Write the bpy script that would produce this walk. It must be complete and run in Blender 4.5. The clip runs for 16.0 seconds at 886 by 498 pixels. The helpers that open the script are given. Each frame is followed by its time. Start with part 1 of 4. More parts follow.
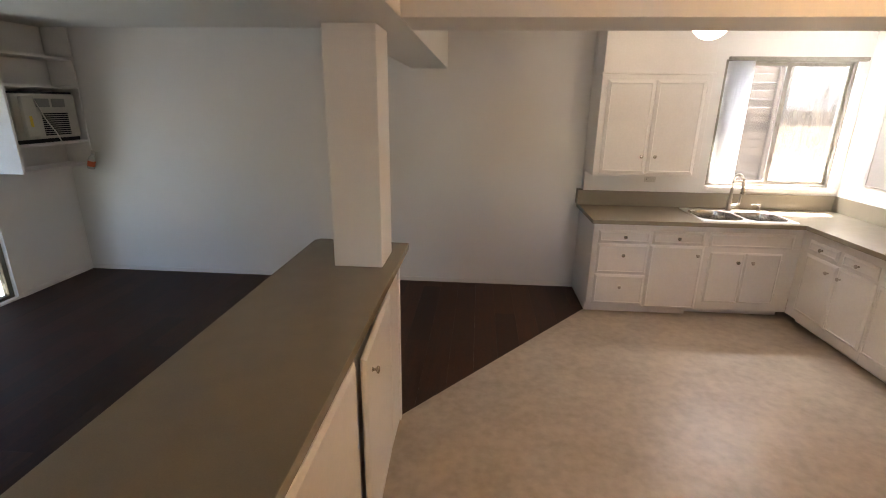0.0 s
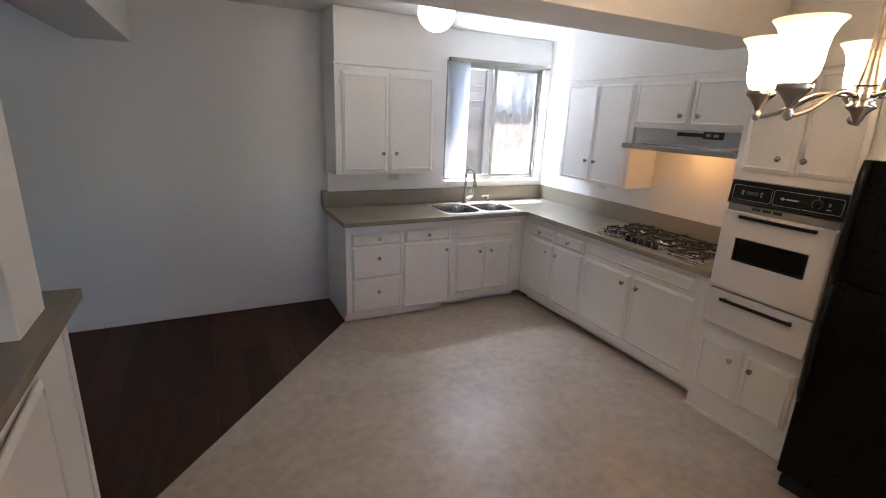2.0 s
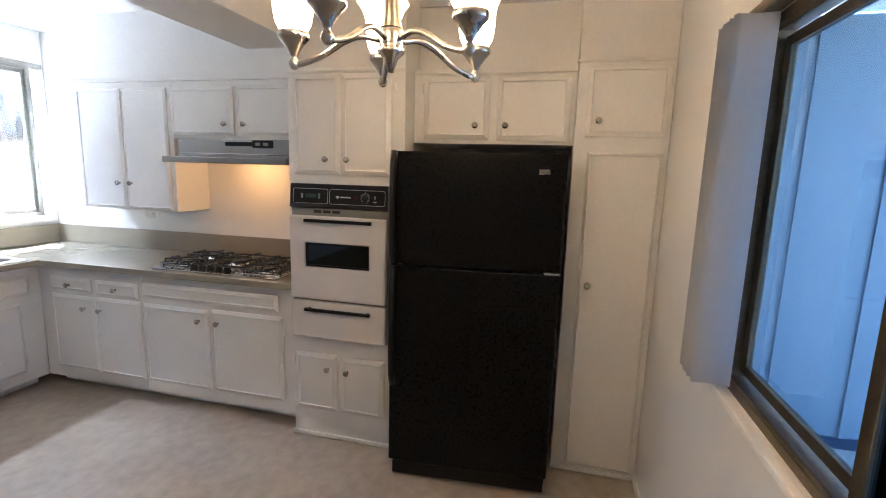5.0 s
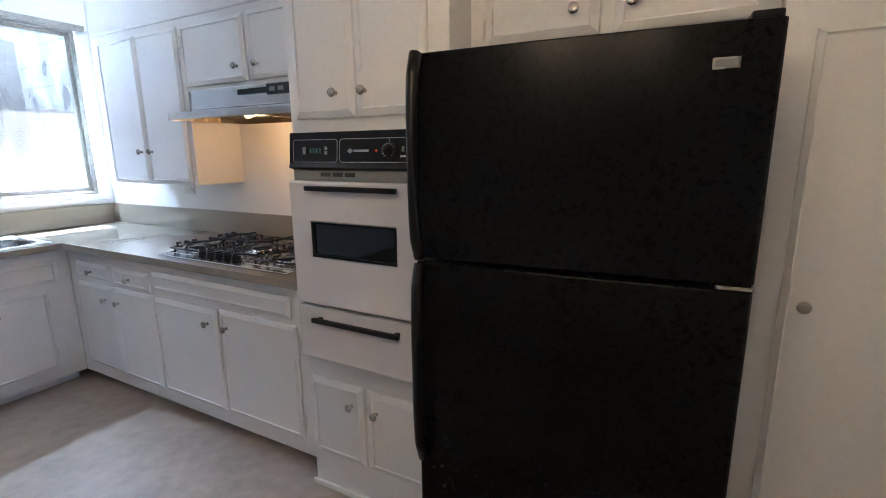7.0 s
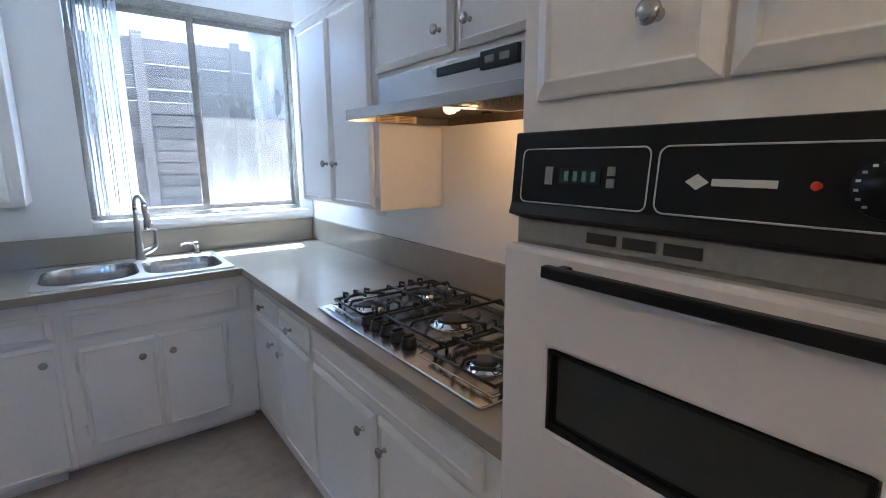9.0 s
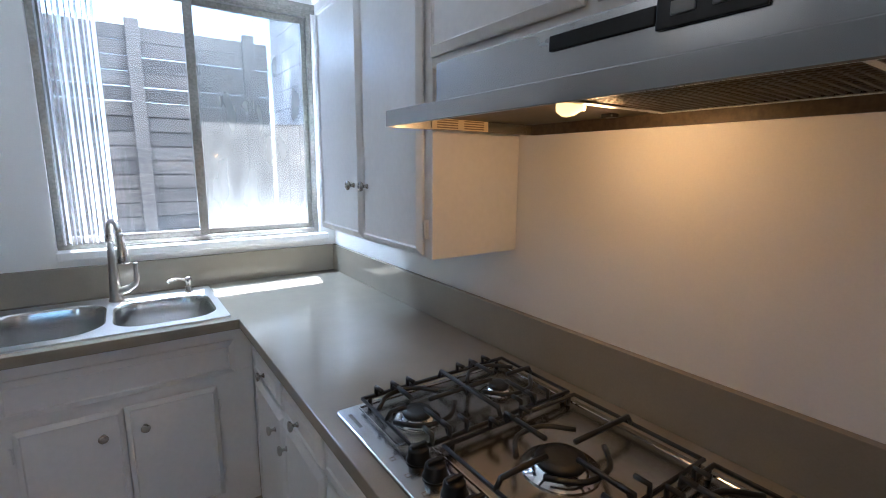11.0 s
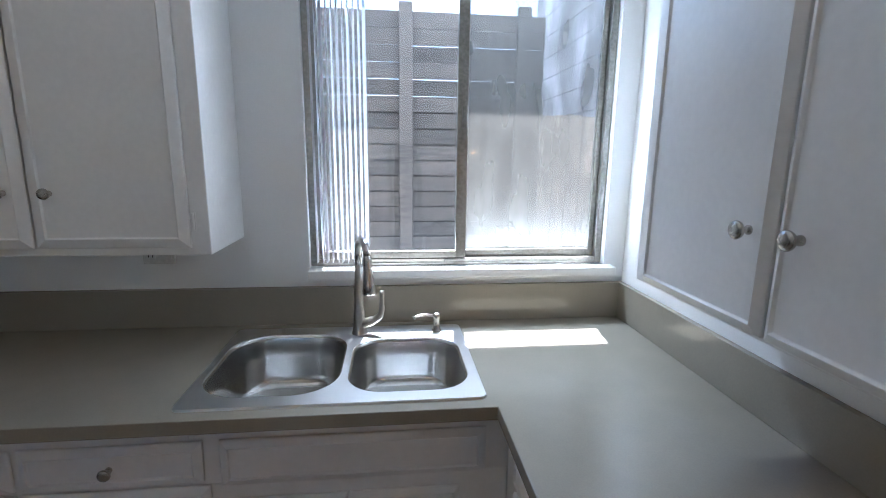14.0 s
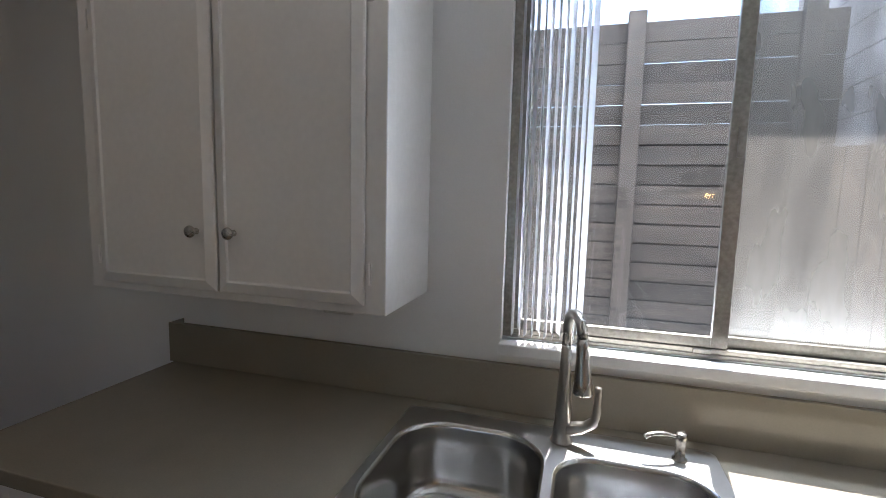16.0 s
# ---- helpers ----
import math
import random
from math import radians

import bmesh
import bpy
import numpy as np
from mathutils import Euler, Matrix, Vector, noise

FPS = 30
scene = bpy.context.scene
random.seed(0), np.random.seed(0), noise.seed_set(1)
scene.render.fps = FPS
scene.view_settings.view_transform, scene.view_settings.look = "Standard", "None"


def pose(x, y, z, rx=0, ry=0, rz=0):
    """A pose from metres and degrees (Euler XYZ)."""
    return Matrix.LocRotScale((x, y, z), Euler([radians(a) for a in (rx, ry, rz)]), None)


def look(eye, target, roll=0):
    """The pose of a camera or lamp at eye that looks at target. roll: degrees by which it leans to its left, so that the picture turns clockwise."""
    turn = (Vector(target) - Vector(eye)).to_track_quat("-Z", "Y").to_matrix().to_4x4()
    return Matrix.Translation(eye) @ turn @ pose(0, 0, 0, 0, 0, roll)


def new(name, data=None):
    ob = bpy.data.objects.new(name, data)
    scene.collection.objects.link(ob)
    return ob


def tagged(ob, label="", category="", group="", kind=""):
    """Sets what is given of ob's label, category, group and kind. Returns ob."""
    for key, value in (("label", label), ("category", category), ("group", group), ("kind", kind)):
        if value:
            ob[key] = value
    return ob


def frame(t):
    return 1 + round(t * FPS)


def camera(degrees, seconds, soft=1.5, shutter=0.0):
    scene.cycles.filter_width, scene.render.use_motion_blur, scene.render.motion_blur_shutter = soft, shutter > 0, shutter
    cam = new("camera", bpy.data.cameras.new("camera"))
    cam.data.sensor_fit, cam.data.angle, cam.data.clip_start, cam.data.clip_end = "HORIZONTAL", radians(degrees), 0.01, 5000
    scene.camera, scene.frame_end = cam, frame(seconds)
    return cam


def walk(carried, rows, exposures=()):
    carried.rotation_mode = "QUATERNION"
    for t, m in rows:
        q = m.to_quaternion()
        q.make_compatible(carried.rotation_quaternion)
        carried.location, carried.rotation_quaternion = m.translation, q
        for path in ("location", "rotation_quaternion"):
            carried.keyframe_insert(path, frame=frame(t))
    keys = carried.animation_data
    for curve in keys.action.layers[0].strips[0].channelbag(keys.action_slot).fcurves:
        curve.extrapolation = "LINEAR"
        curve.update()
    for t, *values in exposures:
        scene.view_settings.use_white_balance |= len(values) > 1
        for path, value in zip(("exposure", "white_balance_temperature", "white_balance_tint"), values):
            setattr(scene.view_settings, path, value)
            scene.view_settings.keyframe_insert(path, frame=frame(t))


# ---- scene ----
cam = camera(86.9, 16.0, soft=1.0)
PATH = [
    (0, (0.304, 0.224, 1.914), (0.162, 2.129, 1.322), 0.7),
    (0.5, (0.304, 0.345, 1.924), (0.424, 2.276, 1.42), 0.6),
    (1, (0.325, 0.442, 1.885), (0.63, 2.351, 1.375), 0.7),
    (1.5, (0.335, 0.599, 1.853), (0.897, 2.44, 1.31), 1.6),
    (2, (0.382, 0.727, 1.827), (1.255, 2.439, 1.274), 2.4),
    (2.5, (0.487, 0.811, 1.751), (1.669, 2.336, 1.225), 2.4),
    (3, (0.591, 0.863, 1.671), (2.063, 2.126, 1.184), 2.4),
    (3.5, (0.623, 0.915, 1.633), (2.336, 1.848, 1.19), 2.4),
    (4, (0.595, 0.939, 1.658), (2.44, 1.616, 1.285), 2.2),
    (4.5, (0.633, 0.947, 1.653), (2.553, 1.404, 1.33), 1.9),
    (7, (1.796, 1.061, 1.465), (3.521, 1.984, 1.053), -0.6),
    (7.5, (2.005, 1.234, 1.475), (3.586, 2.383, 1.052), -0.6),
    (8, (2.206, 1.46, 1.469), (3.604, 2.829, 1.056), -1.4),
    (8.5, (2.404, 1.667, 1.482), (3.643, 3.186, 1.085), -0.8),
    (11, (2.809, 2.48, 1.542), (3.925, 4.103, 1.194), 0.4),
    (11.5, (2.832, 2.525, 1.567), (3.916, 4.176, 1.252), 0.8),
    (12, (2.85, 2.583, 1.564), (3.85, 4.286, 1.25), 2.0),
    (12.5, (2.846, 2.695, 1.557), (3.687, 4.474, 1.198), 2.8),
    (13, (2.829, 2.918, 1.558), (3.462, 4.77, 1.146), 2.7),
    (13.5, (2.833, 3.106, 1.571), (3.264, 5.015, 1.156), 2.0),
    (14, (2.874, 3.277, 1.593), (3.089, 5.227, 1.203), 0.7),
    (14.5, (2.895, 3.39, 1.62), (2.961, 5.365, 1.308), 0.7),
    (15, (2.878, 3.446, 1.615), (2.853, 5.433, 1.386), 1.1),
    (15.5, (2.864, 3.534, 1.605), (2.643, 5.511, 1.401), 1.3),
    (16, (2.772, 3.714, 1.586), (2.209, 5.619, 1.358), 1.4),
]
walk(cam, [(t, look(eye, target, roll)) for t, eye, target, roll in PATH], [(0, 4.25, 7700, 18), (1.5, 3.85, 6700, 15), (2.5, 3.82, 5600, 12), (4.5, 4.32, 5600, 11), (7, 4.1, 5000, 8), (8.5, 3.75, 4850, 8), (11, 3.42, 5100, 8), (12.5, 3.35, 5100, 8), (13.5, 3.2, 5250, 8), (14.5, 2.72, 5450, 10), (16, 2.5, 6000, 12)])

# ---- world, sun, lamps ----
SUN_EL, SUN_AZ = 66.0, 8.0      # degrees; azimuth from +y towards +x
world = bpy.data.worlds.new("world")
scene.world = world
world.use_nodes = True
wn = world.node_tree.nodes
sky = wn.new("ShaderNodeTexSky")
sky.sky_type = "NISHITA"
sky.sun_disc = False
sky.sun_elevation = radians(SUN_EL)
sky.sun_rotation = radians(SUN_AZ)
wn["Background"].inputs[1].default_value = 0.12
world.node_tree.links.new(sky.outputs[0], wn["Background"].inputs[0])


def lamp(name, kind, m, energy, colour, **settings):
    data = bpy.data.lights.new(name, kind)
    data.energy, data.color = energy, colour
    for key, value in settings.items():
        if key == "angle":
            data.angle = value
        elif key == "soft":
            data.shadow_soft_size = value
        elif key == "size":
            data.shape, data.size, data.size_y = "RECTANGLE", value[0], value[1]
        elif key == "spot":
            data.spot_size, data.spot_blend = value
    ob = new(name, data)
    ob.matrix_world = m
    return ob


se, ce = math.sin(radians(SUN_EL)), math.cos(radians(SUN_EL))
sa, ca = math.sin(radians(SUN_AZ)), math.cos(radians(SUN_AZ))
lamp("sun", "SUN", look((ce * sa * 20, ce * ca * 20, se * 20), (0, 0, 0)), 5.0, (1.0, 0.95, 0.87), angle=radians(0.5))
# added area lamps that stand in for sky light at the openings
# fill lamp at an assumed, unseen opening behind the camera
lamp("rear_opening_fill", "AREA", look((-1.9, -2.68, 1.55), (-1.3, 2.0, 1.4)), 0.15, (0.86, 0.93, 1.0), size=(0.75, 0.85))
lamp("window_skylight", "AREA", look((3.16, 5.32, 2.52), (3.16, 4.3, 1.35)), 8.0, (0.80, 0.90, 1.0), size=(1.1, 0.22))
# added fill hidden on the outer sill, throws bounce light up to the ceiling
lamp("window_sill_bounce_fill", "AREA", look((3.16, 5.19, 1.169), (3.16, 4.75, 2.0)), 5.2, (0.84, 0.92, 1.0), size=(1.1, 0.05))
lamp("hood_lamp", "POINT", pose(3.56, 3.06, 1.636), 0.27, (1.0, 0.50, 0.16), soft=0.03)

# ---- materials ----
MATS = {}


def mat(name, base, rough=0.5, metal=0.0, vary=0.08, scale=3.0, grain=80.0, bump=0.05, spec=0.5, stretch=(1, 1, 1), coat=0.0, tint=None, piece=0.0):
    """Painted, stone, wood or metal surface: two scales of noise in colour, gloss and relief."""
    if name in MATS:
        return MATS[name]
    m = bpy.data.materials.new(name)
    m.use_nodes = True
    n, l = m.node_tree.nodes, m.node_tree.links
    b = n["Principled BSDF"]
    b.inputs["Metallic"].default_value = metal
    b.inputs["Specular IOR Level"].default_value = spec
    b.inputs["Coat Weight"].default_value = coat
    co = n.new("ShaderNodeTexCoord")
    mp = n.new("ShaderNodeMapping")
    mp.inputs["Scale"].default_value = stretch
    geo = n.new("ShaderNodeNewGeometry")
    l.new(geo.outputs["Position"], mp.inputs["Vector"])
    big, small = n.new("ShaderNodeTexNoise"), n.new("ShaderNodeTexNoise")
    big.inputs["Scale"].default_value, big.inputs["Detail"].default_value = scale, 6
    small.inputs["Scale"].default_value, small.inputs["Detail"].default_value = grain, 4
    l.new(mp.outputs[0], big.inputs["Vector"])
    l.new(mp.outputs[0], small.inputs["Vector"])
    add = n.new("ShaderNodeMath")
    add.operation = "ADD"
    l.new(big.outputs[0], add.inputs[0])
    l.new(small.outputs[0], add.inputs[1])
    half = n.new("ShaderNodeMath")
    half.operation = "MULTIPLY"
    half.inputs[1].default_value = 0.5
    l.new(add.outputs[0], half.inputs[0])
    ramp = n.new("ShaderNodeValToRGB")
    other = tint or tuple(c * (1 - 2.2 * vary) for c in base)
    ramp.color_ramp.elements[0].position, ramp.color_ramp.elements[1].position = 0.36, 0.62
    ramp.color_ramp.elements[0].color = (*other, 1)
    ramp.color_ramp.elements[1].color = (*[min(1, c * (1 + vary * 0.6)) for c in base], 1)
    l.new(half.outputs[0], ramp.inputs[0])
    colour = ramp.outputs[0]
    if piece:
        info, hsv, rng = n.new("ShaderNodeObjectInfo"), n.new("ShaderNodeHueSaturation"), n.new("ShaderNodeMapRange")
        rng.inputs[3].default_value, rng.inputs[4].default_value = 1 - piece, 1 + piece
        l.new(info.outputs["Random"], rng.inputs[0])
        l.new(rng.outputs[0], hsv.inputs["Value"])
        l.new(colour, hsv.inputs["Color"])
        colour = hsv.outputs[0]
    l.new(colour, b.inputs["Base Color"])
    rr = n.new("ShaderNodeMapRange")
    rr.inputs[3].default_value, rr.inputs[4].default_value = rough * 0.85, min(1, rough * 1.15)
    l.new(big.outputs[0], rr.inputs[0])
    l.new(rr.outputs[0], b.inputs["Roughness"])
    if bump:
        bp = n.new("ShaderNodeBump")
        bp.inputs["Strength"].default_value, bp.inputs["Distance"].default_value = bump, 0.004
        l.new(half.outputs[0], bp.inputs["Height"])
        l.new(bp.outputs[0], b.inputs["Normal"])
    MATS[name] = m
    return m


def glow(name, colour, strength, edge=None):
    m = bpy.data.materials.new(name)
    m.use_nodes = True
    b = m.node_tree.nodes["Principled BSDF"]
    b.inputs["Base Color"].default_value = (0.8, 0.74, 0.62, 1)
    b.inputs["Roughness"].default_value = 0.25
    b.inputs["Emission Color"].default_value = (*colour, 1)
    b.inputs["Emission Strength"].default_value = strength
    return m


def pane_material(name, colour=(1, 1, 1), dirt=0.0, dirt_colour=(0.8, 0.82, 0.84), scale=90.0, streak=1.0):
    """Thin window glass: clear, with reflections and a film of dirt or screen mesh."""
    m = bpy.data.materials.new(name)
    m.use_nodes = True
    n, l = m.node_tree.nodes, m.node_tree.links
    n.remove(n["Principled BSDF"])
    out = n["Material Output"]
    clear, gloss, face = n.new("ShaderNodeBsdfTransparent"), n.new("ShaderNodeBsdfGlossy"), n.new("ShaderNodeLayerWeight")
    power, fres = n.new("ShaderNodeMath"), n.new("ShaderNodeMath")
    power.operation, fres.operation = "POWER", "MULTIPLY_ADD"
    power.inputs[1].default_value, fres.inputs[1].default_value, fres.inputs[2].default_value = 5.0, 0.9, 0.035
    l.new(face.outputs["Facing"], power.inputs[0])
    l.new(power.outputs[0], fres.inputs[0])
    clear.inputs[0].default_value = (*colour, 1)
    gloss.inputs["Roughness"].default_value = 0.03
    mix = n.new("ShaderNodeMixShader")
    l.new(fres.outputs[0], mix.inputs[0])
    l.new(clear.outputs[0], mix.inputs[1])
    l.new(gloss.outputs[0], mix.inputs[2])
    last = mix
    if dirt:
        film, thru, both = n.new("ShaderNodeBsdfDiffuse"), n.new("ShaderNodeBsdfTranslucent"), n.new("ShaderNodeMixShader")
        film.inputs[0].default_value = (*dirt_colour, 1)
        thru.inputs[0].default_value = (*dirt_colour, 1)
        both.inputs[0].default_value = 0.4
        l.new(film.outputs[0], both.inputs[1])
        l.new(thru.outputs[0], both.inputs[2])
        geo, mp, nz, nz2, ad = n.new("ShaderNodeNewGeometry"), n.new("ShaderNodeMapping"), n.new("ShaderNodeTexNoise"), n.new("ShaderNodeTexNoise"), n.new("ShaderNodeMath")
        mp.inputs["Scale"].default_value = (1, 1, streak)
        nz.inputs["Scale"].default_value, nz.inputs["Detail"].default_value = scale, 3
        nz2.inputs["Scale"].default_value = 3.0
        l.new(geo.outputs["Position"], mp.inputs[0])
        l.new(mp.outputs[0], nz.inputs["Vector"])
        l.new(geo.outputs["Position"], nz2.inputs["Vector"])
        ad.operation = "MULTIPLY"
        l.new(nz.outputs[0], ad.inputs[0])
        l.new(nz2.outputs[0], ad.inputs[1])
        rng = n.new("ShaderNodeMapRange")
        rng.inputs[1].default_value, rng.inputs[2].default_value = 0.12, 0.42
        rng.inputs[3].default_value, rng.inputs[4].default_value = dirt * 0.45, min(0.95, dirt * 1.5)
        l.new(ad.outputs[0], rng.inputs[0])
        m2 = n.new("ShaderNodeMixShader")
        l.new(rng.outputs[0], m2.inputs[0])
        l.new(mix.outputs[0], m2.inputs[1])
        l.new(both.outputs[0], m2.inputs[2])
        last = m2
    l.new(last.outputs[0], out.inputs[0])
    return m


WALL = mat("wall_paint", (0.80, 0.79, 0.77), 0.55, vary=0.015, scale=1.5, grain=220, bump=0.10)
CEIL = mat("ceiling_paint", (0.80, 0.79, 0.76), 0.6, vary=0.015, scale=1.2, grain=180, bump=0.12)
ENAMEL = mat("cabinet_enamel", (0.80, 0.785, 0.765), 0.34, vary=0.02, scale=4, grain=60, bump=0.10)
COUNTER = mat("counter_laminate", (0.285, 0.252, 0.198), 0.15, vary=0.03, scale=9, grain=240, bump=0.008)
VINYL = mat("sheet_vinyl", (0.50, 0.425, 0.35), 0.34, vary=0.09, scale=3.4, grain=15, bump=0.03, tint=(0.39, 0.325, 0.26))
WOOD = mat("dark_wood_plank", (0.058, 0.024, 0.013), 0.55, spec=0.3, vary=0.2, scale=3, grain=30, bump=0.05, stretch=(9, 0.8, 1), piece=0.3)
RIMSTEEL = mat("brushed_rim_steel", (0.55, 0.54, 0.52), 0.42, 1.0, vary=0.03, scale=3, grain=120, bump=0, stretch=(1, 6, 6))
NICKEL = mat("brushed_nickel", (0.46, 0.43, 0.39), 0.27, 1.0, vary=0.05)
CHROME = mat("chrome", (0.75, 0.75, 0.76), 0.14, 1.0, vary=0.02, bump=0)
STEEL = mat("stainless_steel", (0.56, 0.55, 0.53), 0.20, 1.0, vary=0.03, scale=3, grain=120, bump=0, stretch=(1, 6, 6))
HOODSTEEL = mat("hood_steel", (0.46, 0.46, 0.46), 0.26, 1.0, vary=0.02, grain=150, stretch=(6, 1, 6), bump=0)
# grease, darkened further to put the hood hollow's shade into the colour
GREASY_SHADED = mat("greasy_shaded_metal", (0.065, 0.045, 0.025), 0.5, 0.3, vary=0.25, scale=8)
BLACK = mat("black_plastic", (0.009, 0.009, 0.009), 0.36, vary=0.1, spec=0.3)
IRON = mat("black_cast_iron", (0.009, 0.009, 0.009), 0.42, vary=0.1, grain=200, bump=0.15)
FRIDGE = mat("black_fridge_enamel", (0.005, 0.005, 0.005), 0.28, vary=0.1, scale=60, grain=240, bump=0.02, spec=0.13)
OVENWHITE = mat("oven_enamel", (0.72, 0.69, 0.69), 0.24, vary=0.015, bump=0.01)
OVENGLASS = mat("dark_oven_glass", (0.012, 0.014, 0.013), 0.05, vary=0.05, bump=0, coat=0.5)
BRONZE = mat("bronze_aluminium", (0.20, 0.165, 0.12), 0.35, 0.85, vary=0.12, scale=6)
ALU = mat("aged_aluminium", (0.36, 0.34, 0.30), 0.38, 0.85, vary=0.15, scale=8)
VANE = mat("vinyl_blind_vane", (0.78, 0.78, 0.79), 0.5, vary=0.02)
vt = VANE.node_tree
vtr, vmx = vt.nodes.new("ShaderNodeBsdfTranslucent"), vt.nodes.new("ShaderNodeMixShader")
vtr.inputs[0].default_value = (0.85, 0.86, 0.88, 1)
vmx.inputs[0].default_value = 0.35
vt.links.new(vt.nodes["Principled BSDF"].outputs[0], vmx.inputs[1])
vt.links.new(vtr.outputs[0], vmx.inputs[2])
vt.links.new(vmx.outputs[0], vt.nodes["Material Output"].inputs[0])
FENCE = mat("weathered_fence_wood", (0.060, 0.049, 0.041), 0.85, vary=0.3, scale=5, grain=40, bump=0.3, stretch=(1, 1, 8), piece=0.28)
FENCE_WARM = mat("tan_fence_wood", (0.30, 0.235, 0.18), 0.85, vary=0.15, scale=4, grain=30, bump=0.2, stretch=(8, 8, 1), piece=0.12)
STUCCO = mat("pale_siding", (0.42, 0.41, 0.41), 0.8, vary=0.05, scale=3, grain=90, bump=0.2)
CONCRETE = mat("concrete", (0.36, 0.34, 0.31), 0.85, vary=0.12, scale=2, grain=60, bump=0.2)
# base colours dimmed and blued to carry part of the patio's shade
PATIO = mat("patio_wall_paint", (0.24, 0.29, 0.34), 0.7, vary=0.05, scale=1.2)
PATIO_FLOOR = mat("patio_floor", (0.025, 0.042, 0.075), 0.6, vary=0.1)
BRASS = mat("brass", (0.7, 0.52, 0.22), 0.3, 1.0)
MARK = mat("pale_print", (0.55, 0.55, 0.53), 0.5, vary=0.02, bump=0)
PAPER = mat("label_paper", (0.62, 0.50, 0.30), 0.6, vary=0.06)
INK = mat("printed_ink", (0.20, 0.13, 0.07), 0.6)
ORANGE = mat("orange_plastic", (0.75, 0.16, 0.07), 0.4)
GREY = mat("grey_plastic", (0.25, 0.25, 0.24), 0.5)
BEIGE = mat("ac_beige_plastic", (0.52, 0.50, 0.45), 0.5, vary=0.04)
CLEARISH = mat("cloudy_plastic", (0.62, 0.64, 0.64), 0.25)
OUTLET = mat("outlet_plastic", (0.72, 0.70, 0.66), 0.35)
PLUG_HOLE = mat("socket_slot", (0.03, 0.03, 0.03), 0.6)
SHADE_GLOW = glow("frosted_shade_painted_glow", (1.0, 0.66, 0.33), 2.9)
# bulb glow painted into each bell's emission: brightest low, fading to the flared rim
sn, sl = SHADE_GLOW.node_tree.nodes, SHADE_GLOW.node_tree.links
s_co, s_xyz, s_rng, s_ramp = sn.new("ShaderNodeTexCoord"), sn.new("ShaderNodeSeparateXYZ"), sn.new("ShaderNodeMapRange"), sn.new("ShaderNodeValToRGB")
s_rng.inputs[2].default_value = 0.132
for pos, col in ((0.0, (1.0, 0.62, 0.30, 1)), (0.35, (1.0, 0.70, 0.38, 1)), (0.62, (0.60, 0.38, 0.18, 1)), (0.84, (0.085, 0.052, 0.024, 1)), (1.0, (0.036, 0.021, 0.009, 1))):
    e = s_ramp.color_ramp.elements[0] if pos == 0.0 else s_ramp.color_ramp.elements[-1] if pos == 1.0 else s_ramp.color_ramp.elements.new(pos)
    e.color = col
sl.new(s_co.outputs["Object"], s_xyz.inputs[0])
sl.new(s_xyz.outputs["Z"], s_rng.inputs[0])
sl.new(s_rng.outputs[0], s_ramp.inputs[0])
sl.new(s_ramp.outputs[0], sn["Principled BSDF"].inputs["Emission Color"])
GLOBE_GLOW = glow("lit_opal_globe", (1.0, 0.86, 0.70), 0.7)
BULB_GLOW = glow("lit_bulb", (1.0, 0.52, 0.14), 0.28)
LED = glow("red_indicator", (1.0, 0.08, 0.03), 0.008)
DIGITS = glow("clock_digits", (0.5, 0.8, 0.6), 0.005)
for m_, c_ in ((LED, (0.25, 0.02, 0.01, 1)), (DIGITS, (0.04, 0.08, 0.06, 1))):
    m_.node_tree.nodes["Principled BSDF"].inputs["Base Color"].default_value = c_
GLASS = pane_material("window_glass_dirty", dirt=0.02, dirt_colour=(0.3, 0.31, 0.32), scale=120, streak=0.5)
SCREEN = pane_material("window_screen_hazy", dirt=0.55, dirt_colour=(0.155, 0.145, 0.13), scale=14, streak=0.25)
# darker glass stands in for the screen over the inner sash
SCREENED = pane_material("screen_darkened_glass", colour=(0.30, 0.38, 0.46))
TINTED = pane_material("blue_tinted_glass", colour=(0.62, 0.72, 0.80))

# ---- mesh builders ----


def mesh_ob(name, bm, material, parent=None, m=None, bevel=0.0, seg=2, smooth=False):
    bmesh.ops.recalc_face_normals(bm, faces=bm.faces)
    data = bpy.data.meshes.new(name)
    if smooth:
        for f in bm.faces:
            f.smooth = True
    bm.to_mesh(data)
    bm.free()
    data.materials.append(material)
    ob = new(name, data)
    if bevel:
        mod = ob.modifiers.new("edges", "BEVEL")
        mod.width, mod.segments, mod.limit_method, mod.angle_limit = bevel, seg, "ANGLE", radians(40)
    if parent:
        ob.parent = parent
    if m is not None:
        ob.matrix_basis = m
    return ob


def add_box(bm, a, b):
    x0, y0, z0 = a
    x1, y1, z1 = b
    v = [bm.verts.new(p) for p in ((x0, y0, z0), (x1, y0, z0), (x1, y1, z0), (x0, y1, z0), (x0, y0, z1), (x1, y0, z1), (x1, y1, z1), (x0, y1, z1))]
    for q in ((0, 1, 2, 3), (4, 5, 6, 7), (0, 1, 5, 4), (1, 2, 6, 5), (2, 3, 7, 6), (3, 0, 4, 7)):
        bm.faces.new([v[i] for i in q])


def box(name, a, b, material, parent=None, bevel=0.0, m=None):
    bm = bmesh.new()
    add_box(bm, a, b)
    return mesh_ob(name, bm, material, parent, m, bevel)


def boxes(name, pairs, material, parent=None, bevel=0.0, m=None):
    bm = bmesh.new()
    for a, b in pairs:
        add_box(bm, a, b)
    return mesh_ob(name, bm, material, parent, m, bevel)


